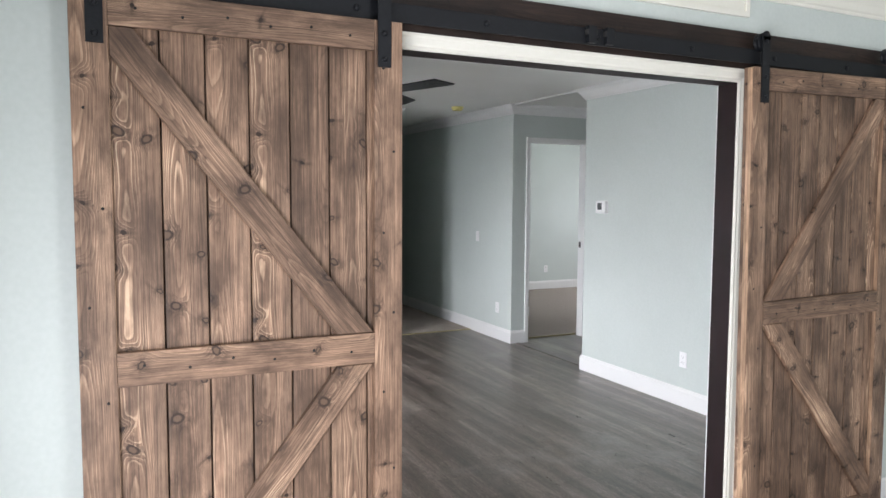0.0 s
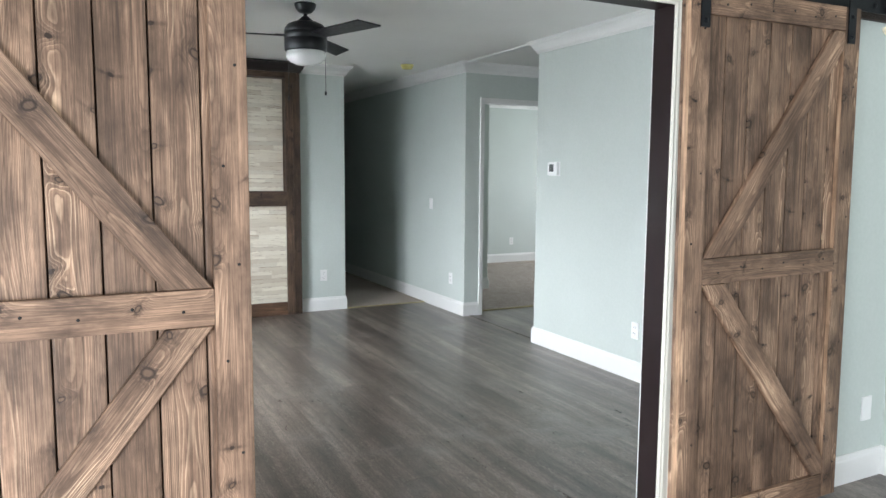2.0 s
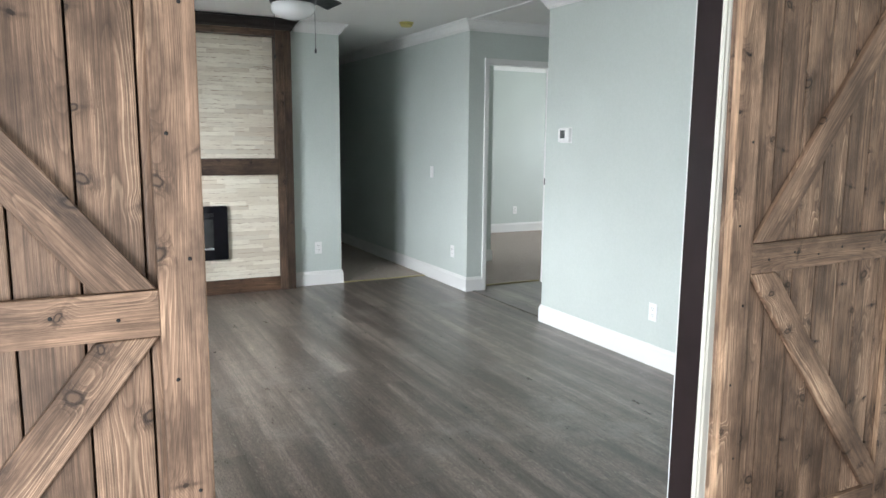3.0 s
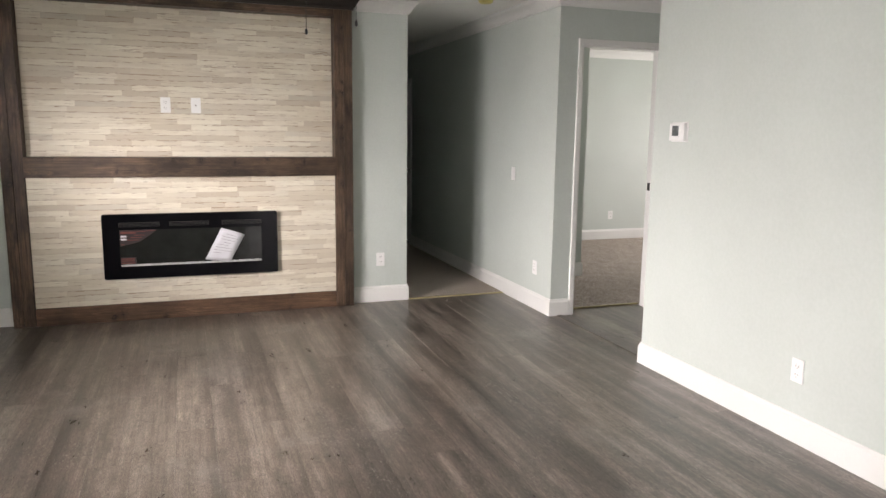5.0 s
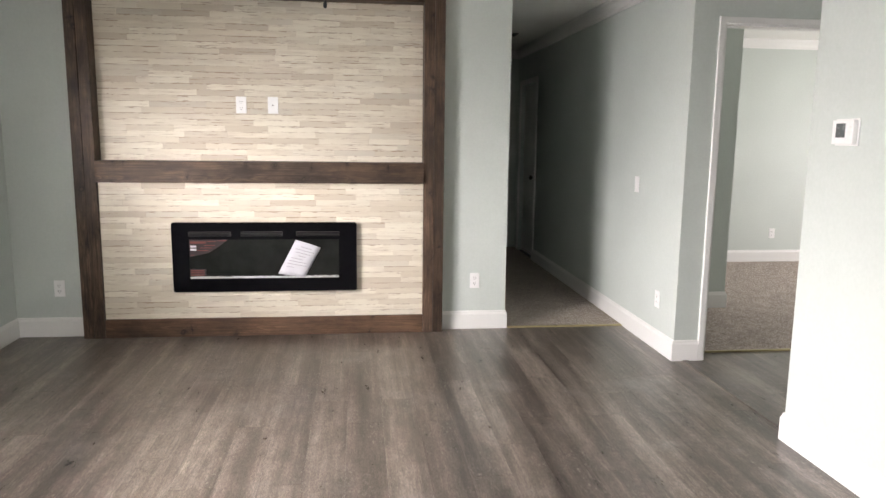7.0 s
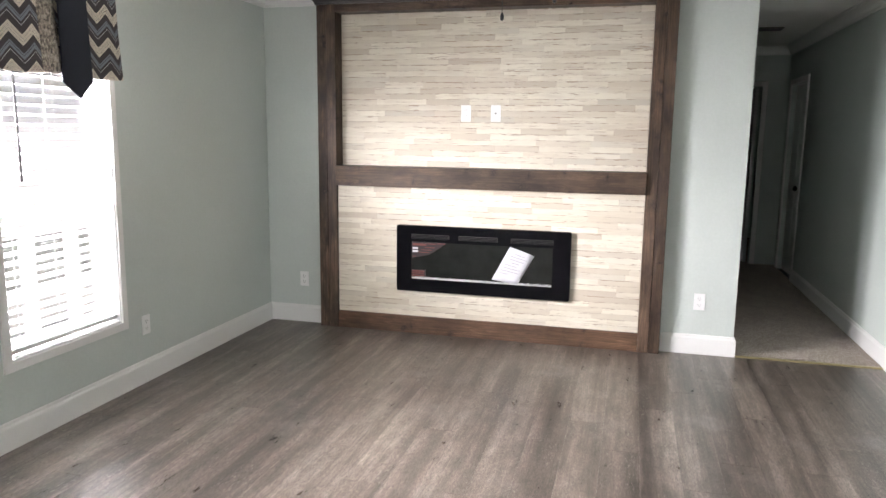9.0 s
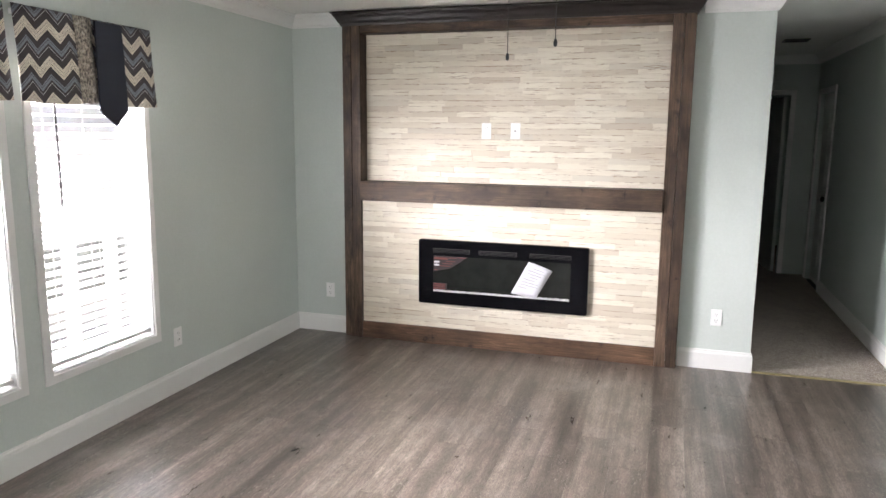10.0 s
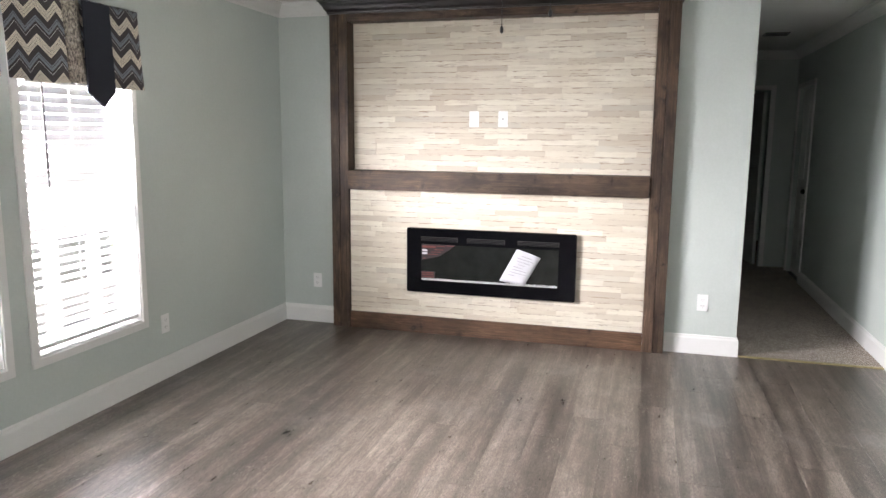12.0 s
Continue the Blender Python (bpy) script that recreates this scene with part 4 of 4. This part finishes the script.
for k in range(6):
    a = radians(155 + 60 * k)
    c, s = math.cos(a), math.sin(a)
    arm = part("arm", tube([(r * c, r * s, z) for r, z in ((0.03, 1.76), (0.09, 1.70), (0.16, 1.68), (0.23, 1.71), (0.27, 1.77), (0.275, 1.80))], [0.011, 0.011, 0.010, 0.009, 0.009, 0.011], 10), ANTIQUE, ch)
    part("cup", turned([(0.0, 1.785), (0.016, 1.79), (0.036, 1.815), (0.040, 1.825), (0.016, 1.828), (0.013, 1.94), (0.0, 1.945)], 16), ANTIQUE, arm, at=(0.275 * c, 0.275 * s, 0))
    part("drop", turned([(0.0, 1.60), (0.011, 1.62), (0.016, 1.65), (0.007, 1.68), (0.0, 1.70)], 10), ANTIQUE, arm, at=(0.16 * c, 0.16 * s, 0))

# ---------------------------------------------------------------- fireplace wall
sur = thing("fireplace_surround", pose(0, BACK, 0), "dark stained timber surround with a mantel and whitewashed strips", "fireplace surround")
PX0, PX1 = 0.600, 2.826


def board(name, mat, length, w0, w1, d0, d1, m, label=""):
    return part(name, box(w0, w1, d0, d1, -length / 2, length / 2, 0.004), mat, sur, label, m=m)


for x, o in ((0.525, -1), (2.900, 1)):
    board("post", BEAM, 2.395, -0.036, 0.036, -0.090, 0.069, pose(x - o * 0.037, 0, 1.1975))
    board("post", BEAM, 2.395, -0.0355, 0.0355, -0.087, 0.069, pose(x + o * 0.0365, 0, 1.1975))
board("mantel", BEAM, PX1 - PX0, -0.073, 0.073, -0.117, 0.066, pose((PX0 + PX1) / 2, 0, 1.168, 0, 90, 0), "dark stained mantel beam")
board("top_rail", BEAM, PX1 - PX0, -0.028, 0.028, -0.088, 0.066, pose((PX0 + PX1) / 2, 0, 2.367, 0, 90, 0))
board("base_board", BASEWOOD, PX1 - PX0, -0.066, 0.066, -0.084, 0.066, pose((PX0 + PX1) / 2, 0, 0.066, 0, 90, 0), "walnut stained base board")
CORN = [(0, -0.098), (0.008, -0.098), (0.012, -0.082), (0.026, -0.066), (0.036, -0.044), (0.050, -0.028), (0.056, -0.014), (0.066, -0.012), (0.066, -0.001), (0, -0.001)]
part("cornice", sweep((0.451, -0.088, CEIL - 0.008), (2.974, -0.088, CEIL - 0.008), (0, -1, 0), UP, CORN, -1, 1), CORNICE, sur, "dark crown moulding on top")
part("cornice", sweep((0.451, 0, CEIL - 0.008), (0.451, -0.088, CEIL - 0.008), (-1, 0, 0), UP, CORN, 0, 1), CORNICE, sur)
part("cornice", sweep((2.974, 0, CEIL - 0.008), (2.974, -0.088, CEIL - 0.008), (1, 0, 0), UP, CORN, 0, 1), CORNICE, sur)
part("cornice_block", boxes((0.451, 2.974, -0.088, 0, 2.396, CEIL - 0.002)), CORNICE, sur)
FX0, FX1, FZ0, FZ1 = 1.076, 2.349, 0.328, 0.820
upper = part("upper_panel", boxes((PX0, PX1, 0.029, 0.069, 1.241, 2.339)), BACKER, sur, "panel of whitewashed wooden strips")
lower = part("lower_panel", boxes((PX0, FX0 + 0.03, -0.065, 0.066, 0.132, 1.095), (FX1 - 0.03, PX1, -0.065, 0.066, 0.132, 1.095), (FX0 + 0.03, FX1 - 0.03, -0.065, 0.066, 0.132, FZ0 + 0.03), (FX0 + 0.03, FX1 - 0.03, -0.065, 0.066, FZ1 - 0.03, 1.095)), BACKER, sur, "panel of whitewashed wooden strips")

# electric fireplace
fp = thing("electric_fireplace", pose(FX0, BACK - 0.050, FZ0), "black glass electric fireplace set in the strip wall", "fireplace")
FWD, FH = FX1 - FX0, FZ1 - FZ0


def rounded(x0, x1, z0, z1, r, k=6):
    pts = []
    for cx, cz, a0 in ((x1 - r, z0 + r, -90), (x1 - r, z1 - r, 0), (x0 + r, z1 - r, 90), (x0 + r, z0 + r, 180)):
        for i in range(k + 1):
            a = radians(a0 + 90 * i / k)
            pts.append((cx + r * math.cos(a), cz + r * math.sin(a)))
    return pts


part("glass_front", solid(rounded(0, FWD, 0, FH, 0.016), "y", -0.055, 0.0), GLOSS_BLACK, fp, "glossy black glass front")
part("firebox_glass", box(0.115, FWD - 0.125, -0.0562, -0.0545, 0.098, 0.372, 0.0006, 1), DARK_GLASS, fp, "smoked viewing glass")
for a, b in ((0.115, 0.40), (0.47, 0.755), (0.85, 1.15)):
    v = part("vent", box(a, b, -0.0575, -0.054, 0.395, 0.428, 0.001, 1), SLOT, fp, "dark air vent")
    for i in range(3):
        part("slat", box(a + 0.004, b - 0.004, -0.060, -0.0575, 0.398 + 0.010 * i, 0.403 + 0.010 * i), GLOSS_BLACK, v)
bed = bmesh.new()
rnd = random.Random(4)
for i in range(700):
    x, z, s = rnd.uniform(0.120, FWD - 0.130), 0.100 + rnd.uniform(0, 0.013), rnd.uniform(0.002, 0.0048)
    bmesh.ops.create_cube(bed, size=s, matrix=Matrix.Translation((x, -0.0585, z)) @ Euler((rnd.random() * 3, rnd.random() * 3, rnd.random() * 3)).to_matrix().to_4x4())
bmesh.ops.create_cube(bed, size=1, matrix=Matrix.Translation((FWD / 2 - 0.005, -0.0575, 0.1025)) @ Matrix.Diagonal((FWD - 0.25, 0.002, 0.011, 1)))
tagged(part("crystal_bed", bed, CRYSTAL, fp, "crushed clear crystal bed"), kind="stuff")
stick = part("sticker", solid([(0.12, 0.372), (0.38, 0.372), (0.335, 0.335), (0.25, 0.280), (0.12, 0.250)], "y", -0.0575, -0.056), BROWNRED, fp, "maroon printed sticker")
for x0, x1, z in ((0.125, 0.23, 0.345), (0.24, 0.30, 0.358), (0.22, 0.29, 0.330), (0.19, 0.27, 0.312), (0.17, 0.25, 0.294), (0.125, 0.15, 0.262), (0.31, 0.37, 0.362)):
    part("print", box(x0, x1, -0.0585, -0.0574, z, z + (0.016 if x1 - x0 > 0.1 else 0.005)), RED, stick)
for z in (0.318, 0.296):
    part("print", box(0.125, 0.165, -0.0585, -0.0574, z, z + 0.014), PAPER, stick)
low = part("sticker", box(0.118, 0.225, -0.0575, -0.056, 0.108, 0.165), BROWNRED, fp)
for z in (0.118, 0.135, 0.15):
    part("print", box(0.122, 0.215, -0.0585, -0.0574, z, z + 0.009), RED, low)
# leaflet taped to the glass
sheet = thing("leaflet", pose(FX0 + 0.872, BACK - 0.108, FZ0 + 0.232), "white printed leaflet taped aslant to the fireplace glass", "paper")
bm = bmesh.new()
rows_ = []
for j in range(9):
    f = j / 8
    rows_.append([bm.verts.new(((1 - f) * (-0.152 + 0.187 * g) + f * (-0.027 + 0.175 * g), -0.0015 - 0.010 * (1 - f) ** 2 * (0.35 + 0.65 * g), (1 - f) * (-0.105 - 0.024 * g) + f * (0.136 - 0.058 * g) + 0.004 * math.sin(3.1 * g) * f)) for g in (0.0, 0.25, 0.5, 0.75, 1.0)])
for a, b in zip(rows_, rows_[1:]):
    for i in range(4):
        bm.faces.new((a[i], a[i + 1], b[i + 1], b[i])).smooth = True
bmesh.ops.recalc_face_normals(bm, faces=bm.faces[:])
bmesh.ops.solidify(bm, geom=bm.faces[:], thickness=0.0008)
part("page", bm, PAPER, sheet)
for i, (a, b) in enumerate(((0.30, 0.72), (0.15, 0.86), (0.22, 0.78), (0.36, 0.66), (0.14, 0.60), (0.12, 0.80), (0.12, 0.84), (0.12, 0.45))):
    f = 0.86 - 0.088 * i
    z0 = (1 - f) * -0.105 + f * 0.136
    x0, w_ = -0.152 + 0.125 * f, 0.187 - 0.012 * f
    tilt_ = -0.13 - 0.20 * f
    pts = [(x0 + w_ * a, z0 + tilt_ * w_ * a), (x0 + w_ * b, z0 + tilt_ * w_ * b), (x0 + w_ * b + 0.002, z0 + tilt_ * w_ * b + 0.0035), (x0 + w_ * a + 0.002, z0 + tilt_ * w_ * a + 0.0035)]
    part("print", solid(pts, "y", -0.0135 + 0.0105 * f, -0.0125 + 0.0105 * f), INK, sheet)


# ---------------------------------------------------------------- ceiling fan
FAN = (2.335, 4.82)
fan = thing("ceiling_fan", pose(*FAN, CEIL), "matt black three-bladed ceiling fan with a white bowl light", "ceiling fan")
part("canopy", turned([(0.068, 0.0), (0.068, -0.012), (0.060, -0.035), (0.040, -0.055), (0.020, -0.062), (0.0, -0.062)]), FAN_BLACK, fan)
part("downrod", turned([(0.012, -0.06), (0.012, -0.095)], 16), FAN_BLACK, fan)
part("yoke", turned([(0.014, -0.075), (0.026, -0.085), (0.050, -0.106), (0.054, -0.115)]), FAN_BLACK, fan)
part("motor", turned([(0.05, -0.155), (0.085, -0.160), (0.115, -0.175), (0.132, -0.200), (0.135, -0.222), (0.132, -0.225), (0.135, -0.228), (0.136, -0.262), (0.132, -0.265), (0.135, -0.268), (0.134, -0.335), (0.128, -0.342), (0.0, -0.342)], 48), FAN_BLACK, fan, at=(0, 0, 0.042))
part("bowl", turned([(0.120, -0.270), (0.127, -0.312), (0.121, -0.328), (0.100, -0.346), (0.066, -0.360), (0.030, -0.367), (0.0, -0.368)], 40), MILK, fan, "white opal glass bowl", at=(0, 0, -0.020))
for k in range(3):
    a = -70 + 120 * k
    bm = solid([(0.10, -0.048), (0.16, -0.058), (0.60, -0.072), (0.665, 0.052), (0.655, 0.060), (0.16, 0.055), (0.10, 0.045)], "z", -0.004, 0.004)
    bmesh.ops.bevel(bm, geom=bm.edges[:], offset=0.002, segments=1, affect="EDGES")
    bl_ = part("blade", bm, FAN_BLACK, fan, "matt black blade", m=pose(0, 0, -0.205, 0, 0, a) @ pose(0, 0, 0, -11, 0, 0))
    part("blade_iron", box(0.09, 0.19, -0.020, 0.020, 0.004, 0.009, 0.002), FAN_BLACK, bl_)
for ang, z, nm in ((136, -0.58, "pull_chain"), (-27, -0.550, "pull_chain")):
    c, s = math.cos(radians(ang)), math.sin(radians(ang))
    ch_ = part(nm, tube([(0.118 * c, 0.118 * s, -0.290), (0.125 * c, 0.125 * s, -0.33), (0.127 * c, 0.127 * s, z)], 0.0016, 6), FAN_BLACK, fan)
    part("fob", turned([(0.0, z - 0.028), (0.006, z - 0.024), (0.0075, z - 0.012), (0.004, z), (0.0, z + 0.002)], 12), FAN_BLACK, ch_, at=(0.127 * c, 0.127 * s, 0))

# smoke alarm
sm = thing("smoke_alarm", pose(3.97, 6.88, CEIL), "yellowed round smoke alarm on the ceiling", "smoke alarm")
part("base", turned([(0.066, 0), (0.066, -0.012), (0.060, -0.014), (0, -0.014)]), YELLOWED, sm)
part("cover", turned([(0.056, -0.014), (0.056, -0.030), (0.046, -0.040), (0.0, -0.042)]), YELLOWED, sm)


# ---------------------------------------------------------------- wall plates
def plate(name, m, label, category, kind):
    """A wall plate; local x across, y out of the wall towards -y, z up."""
    t = thing(name, m, label, category, "wall plates")
    part("cover_plate", box(-0.036, 0.036, -0.006, 0, -0.058, 0.058, 0.003), PLASTIC, t)
    if kind == "outlet":
        for z in (-0.021, 0.021):
            r = part("receptacle", solid(rounded(-0.017, 0.017, z - 0.015, z + 0.015, 0.009, 4), "y", -0.0078, -0.0055), PLASTIC, t)
            part("slot", boxes((-0.009, -0.0065, -0.0083, -0.0075, z - 0.002, z + 0.008), (0.0065, 0.009, -0.0083, -0.0075, z - 0.002, z + 0.007), (-0.002, 0.002, -0.0083, -0.0075, z - 0.011, z - 0.007)), SLOT, r)
    elif kind == "switch":
        part("rocker", box(-0.016, 0.016, -0.010, -0.005, -0.033, 0.033, 0.003), PLASTIC, t)
    elif kind == "jack":
        part("jack", turned([(0.006, 0), (0.006, 0.008), (0.003, 0.009), (0, 0.009)], 12), STEEL, t, m=pose(0, -0.005, 0, 90, 0, 0))
    return t


WEST, EAST, NORTH = 90, -90, 0     # walls whose faces look along +x, -x, -y
plate("wall_outlet", pose(1.557, BACK + 0.0205, 1.629), "white duplex outlet on the whitewashed strips", "outlet", "outlet")
plate("cable_plate", pose(1.774, BACK + 0.0205, 1.630), "white cable plate with a single jack", "wall plate", "jack")
plate("wall_outlet", pose(LEFT, 5.784, 0.345, 0, 0, WEST), "white duplex outlet on the window wall", "outlet", "outlet")
plate("wall_outlet", pose(0.281, BACK, 0.345), "white duplex outlet beside the fireplace", "outlet", "outlet")
plate("wall_outlet", pose(3.222, BACK, 0.368), "white duplex outlet beside the hallway", "outlet", "outlet")
plate("wall_outlet", pose(RIGHT, 6.717, 0.346, 0, 0, EAST), "white duplex outlet on the hallway wall", "outlet", "outlet")
plate("wall_outlet", pose(RIGHT, 3.948, 0.35, 0, 0, EAST), "white duplex outlet below the thermostat wall", "outlet", "outlet")
plate("light_switch", pose(RIGHT, 7.185, 1.10, 0, 0, EAST), "white light switch on the hallway wall", "light switch", "switch")
plate("wall_outlet", pose(7.207, BED_BACK, 0.345), "white duplex outlet on the far bedroom wall", "outlet", "outlet")
plate("wall_plate", pose(4.257, DOORS0, 0.34), "blank white wall plate beside the barn door", "wall plate", "blank")

th = thing("thermostat", pose(RIGHT, 4.935, 1.468, 0, 0, EAST), "white digital thermostat with a grey display", "thermostat")
part("back_plate", box(-0.072, 0.072, -0.006, 0, -0.056, 0.056, 0.003), PLASTIC, th)
part("body", box(-0.066, 0.066, -0.028, -0.006, -0.050, 0.050, 0.006), PLASTIC, th)
part("display", box(-0.040, 0.018, -0.0292, -0.0275, -0.022, 0.036, 0.0005, 1), LCD, th, "grey liquid crystal display")
for z in (0.018, -0.002):
    part("button", box(0.032, 0.050, -0.031, -0.0275, z - 0.006, z + 0.006, 0.002), PLASTIC, th)

# floor strips
structure("trim_threshold", box(HALL_L, RIGHT - 0.015, BACK - 0.012, BACK + 0.016, -0.004, 0.010, 0.003), BRASS, "thin brass carpet strip across the hallway", "trim")
structure("trim_threshold", box(BD0, BD1, BED_Y + 0.145, BED_Y + 0.168, -0.004, 0.012, 0.003), BRASS, "thin brass carpet strip in the bedroom doorway", "trim")
structure("trim_floor_strip", box(4.455, 4.495, 5.205, BED_Y - 0.015, -0.003, 0.007, 0.004), FLOOR, "grey floor joint strip across the passage", "trim")

# hallway doors and vent
hd = thing("door_2", pose(RIGHT + 0.045, 10.30, 0), "white closed hallway door", "door", "", "structure")
part("slab", box(0, 0.035, 0.004, 0.746, 0.012, 2.055, 0.003), WHITE, hd)
for z0, z1 in ((0.20, 0.92), (1.08, 1.90)):
    for y0, y1 in ((0.10, 0.34), (0.42, 0.66)):
        part("panel", box(-0.004, 0.003, y0, y1, z0, z1, 0.003), WHITE, hd)
kn = part("knob", turned([(0.030, 0), (0.030, 0.006), (0.012, 0.010), (0.012, 0.035), (0.026, 0.045), (0.028, 0.058), (0.018, 0.070), (0, 0.072)], 20), SLOT, hd, "dark door knob", m=pose(0, 0.14, 0.96, 0, -90, 0))
hc = thing("trim_hall_side_door", pose(0, 0, 0), "white flat casing round the hallway side door", "door casing", "", "structure")
part("side_casing", sweep((RIGHT, 10.30, 0), (RIGHT, 10.30, 2.06), (0, -1, 0), (-1, 0, 0), FLATCASE, 0, 1), WHITE, hc)
part("side_casing", sweep((RIGHT, 11.05, 0), (RIGHT, 11.05, 2.06), (0, 1, 0), (-1, 0, 0), FLATCASE, 0, 1), WHITE, hc)
part("head_casing", sweep((RIGHT, 10.30, 2.06), (RIGHT, 11.05, 2.06), UP, (-1, 0, 0), FLATCASE, -1, 1), WHITE, hc)
d3 = thing("door_3", pose(4.10, HALL_END + 0.1, 0, 0, 0, 98), "white door standing open into an unlit room", "door", "", "structure")
part("slab", box(0.004, 0.594, 0, 0.035, 0.012, 2.045, 0.003), WHITE, d3)
cv = thing("ceiling_vent", pose(3.92, 9.80, CEIL), "small grey slatted ceiling vent in the hallway", "vent")
part("frame", boxes((-0.11, 0.11, -0.10, -0.085, -0.010, 0), (-0.11, 0.11, 0.085, 0.10, -0.010, 0), (-0.11, -0.095, -0.085, 0.085, -0.010, 0), (0.095, 0.11, -0.085, 0.085, -0.010, 0)), GREY_PLASTIC, cv)
for i in range(6):
    part("slat", box(-0.095, 0.095, -0.010, 0.010, -0.001, 0.001), GREY_PLASTIC, cv, m=pose(0, -0.065 + 0.026 * i, -0.006, 35, 0, 0))

# ---------------------------------------------------------------- outside
structure("ground", boxes((-400, 400, -400, 400, -0.62, -0.55)), GRASS, "lawn outside the windows", "ground")
# added slab over the lawn, brightens what shows between the blind slats
structure("pavement", boxes((-6.6, -1.3, -12, 20, -0.60, -0.535)), PALE_SLAB, "pale slab added outside to brighten the view through the blinds", "pavement")
nb = thing("neighbour_house", pose(-7.0, 5.6, -0.55), "pale sided single-storey house across the lawn", "house")
part("wall", boxes((-5, 0, -7, 8, 0, 2.9)), SIDING_PAINT, nb)
part("roof", solid([(-6, 2.9), (0.5, 2.9), (-2.6, 4.4)], "y", -7.4, 8.4), ROOFING, nb)
side = mesh_of("siding_board", sweep((0, -7, 0), (0, 8, 0), (1, 0, 0), UP, [(0.002, 0), (0.020, 0), (0.004, 0.125), (0.002, 0.125)]), SIDING_PAINT)
for i in range(22):
    part("siding_board", side, SIDING_PAINT, nb, at=(0, 0, 0.10 + 0.125 * i))
for y in (-1.2, 0.6, 4.0):
    w = part("window", box(0.02, 0.05, y - 0.55, y + 0.55, 0.85, 2.15, 0.005), VINYL, nb)
    part("pane", box(0.045, 0.056, y - 0.48, y + 0.48, 0.92, 1.47), DARK_PANE, w)
    part("pane", box(0.045, 0.056, y - 0.48, y + 0.48, 1.53, 2.08), DARK_PANE, w)

rail_ = thing("porch_railing", pose(-2.4, 7.4, -0.535), "white porch railing in front of dark skirting outside", "railing")
for i in range(5):
    part("post", box(-0.05, 0.05, -0.045, 0.045, 0, 1.13, 0.004), SIDING_PAINT, rail_, at=(0, -1.1 + 0.52 * i, 0))
part("rail", box(-0.03, 0.03, -1.12, 1.0, 1.09, 1.15, 0.004), SIDING_PAINT, rail_)
part("rail", box(-0.03, 0.03, -1.12, 1.0, 0.53, 0.58, 0.004), SIDING_PAINT, rail_)
part("skirting", box(-0.30, -0.26, -1.12, 1.0, 0.56, 1.02, 0.004), SKIRT, rail_, "dark grey skirting board")

# ---------------------------------------------------------------- pieces, last
srnd = random.Random(11)
strip_mesh = mesh_of("strip", box(-0.5, 0.5, -0.5, 0.5, -0.5, 0.5), STRIP)


def strips(parent, x0, x1, z0, z1, face, skip=None):
    """Rows of thin strips with broken joints, in small steps of depth, leaving out skip = (x, x, z, z)."""
    rows = round((z1 - z0) / 0.0405)
    hgt = (z1 - z0) / rows
    for i in range(rows):
        za, zb = z0 + i * hgt, z0 + (i + 1) * hgt
        spans = [(x0, x1)]
        if skip and za < skip[3] and zb > skip[2]:
            if za > skip[2] and zb < skip[3]:
                spans = [(x0, skip[0]), (skip[1], x1)]
        for a, b in spans:
            x = a
            first = srnd.uniform(0.15, 0.45)
            while x < b - 1e-4:
                e = min(b, x + (first if x == a else srnd.choice((0.29, 0.32, 0.35, 0.38))))
                if b - e < 0.07:
                    e = b
                d = srnd.choice((0.005, 0.006, 0.007))
                part("strip", strip_mesh, STRIP, parent, m=Matrix.Translation(((x + e) / 2, face - d / 2, (za + zb) / 2)) @ Matrix.Diagonal((e - x - 0.0008, d, zb - za - 0.0005, 1)))
                x = e


strips(upper, PX0 + 0.002, PX1 - 0.002, 1.242, 2.338, 0.029)
strips(lower, PX0 + 0.002, PX1 - 0.002, 0.133, 1.094, -0.065, (FX0 + 0.02, FX1 - 0.02, FZ0 + 0.02, FZ1 - 0.02))

floor = thing("floor", pose(0, 0, 0), "grey-brown wood-look vinyl plank floor", "floor", "", "structure")
PW, PL = 0.178, 1.22
plank_mesh = mesh_of("plank", box(-PW / 2 + 0.0001, PW / 2 - 0.0001, -PL / 2 + 0.0001, PL / 2 - 0.0001, -0.006, 0, 0.0006, 1), FLOOR)
prnd = random.Random(5)


def lay(x0, x1, y0, y1):
    """Staggered planks along y between the walls; the last ones in a row are cut."""
    x = x0
    while x < x1 - 0.005:
        xe = min(x + PW, x1)
        y = y0 - prnd.choice((0.0, 0.31, 0.62, 0.93))
        while y < y1 - 0.005:
            a, b = max(y, y0), min(y + PL, y1)
            if b - a > 0.01:
                if xe - x > PW - 1e-6 and b - a > PL - 1e-6:
                    part("plank", plank_mesh, FLOOR, floor, at=((x + xe) / 2, (a + b) / 2, 0))
                else:
                    part("plank", box((x - xe) / 2 + 0.0001, (xe - x) / 2 - 0.0001, (a - b) / 2 + 0.0001, (b - a) / 2 - 0.0001, -0.006, 0, 0.0006, 1), FLOOR, floor, at=((x + xe) / 2, (a + b) / 2, 0))
            y += PL
        x += PW


lay(LEFT, RIGHT + 0.08, DOORS0, BACK)
lay(LEFT, RIGHT, FRONT, DOORS0)
lay(RIGHT + 0.08, 6.6, 5.19, BED_Y + 0.15)
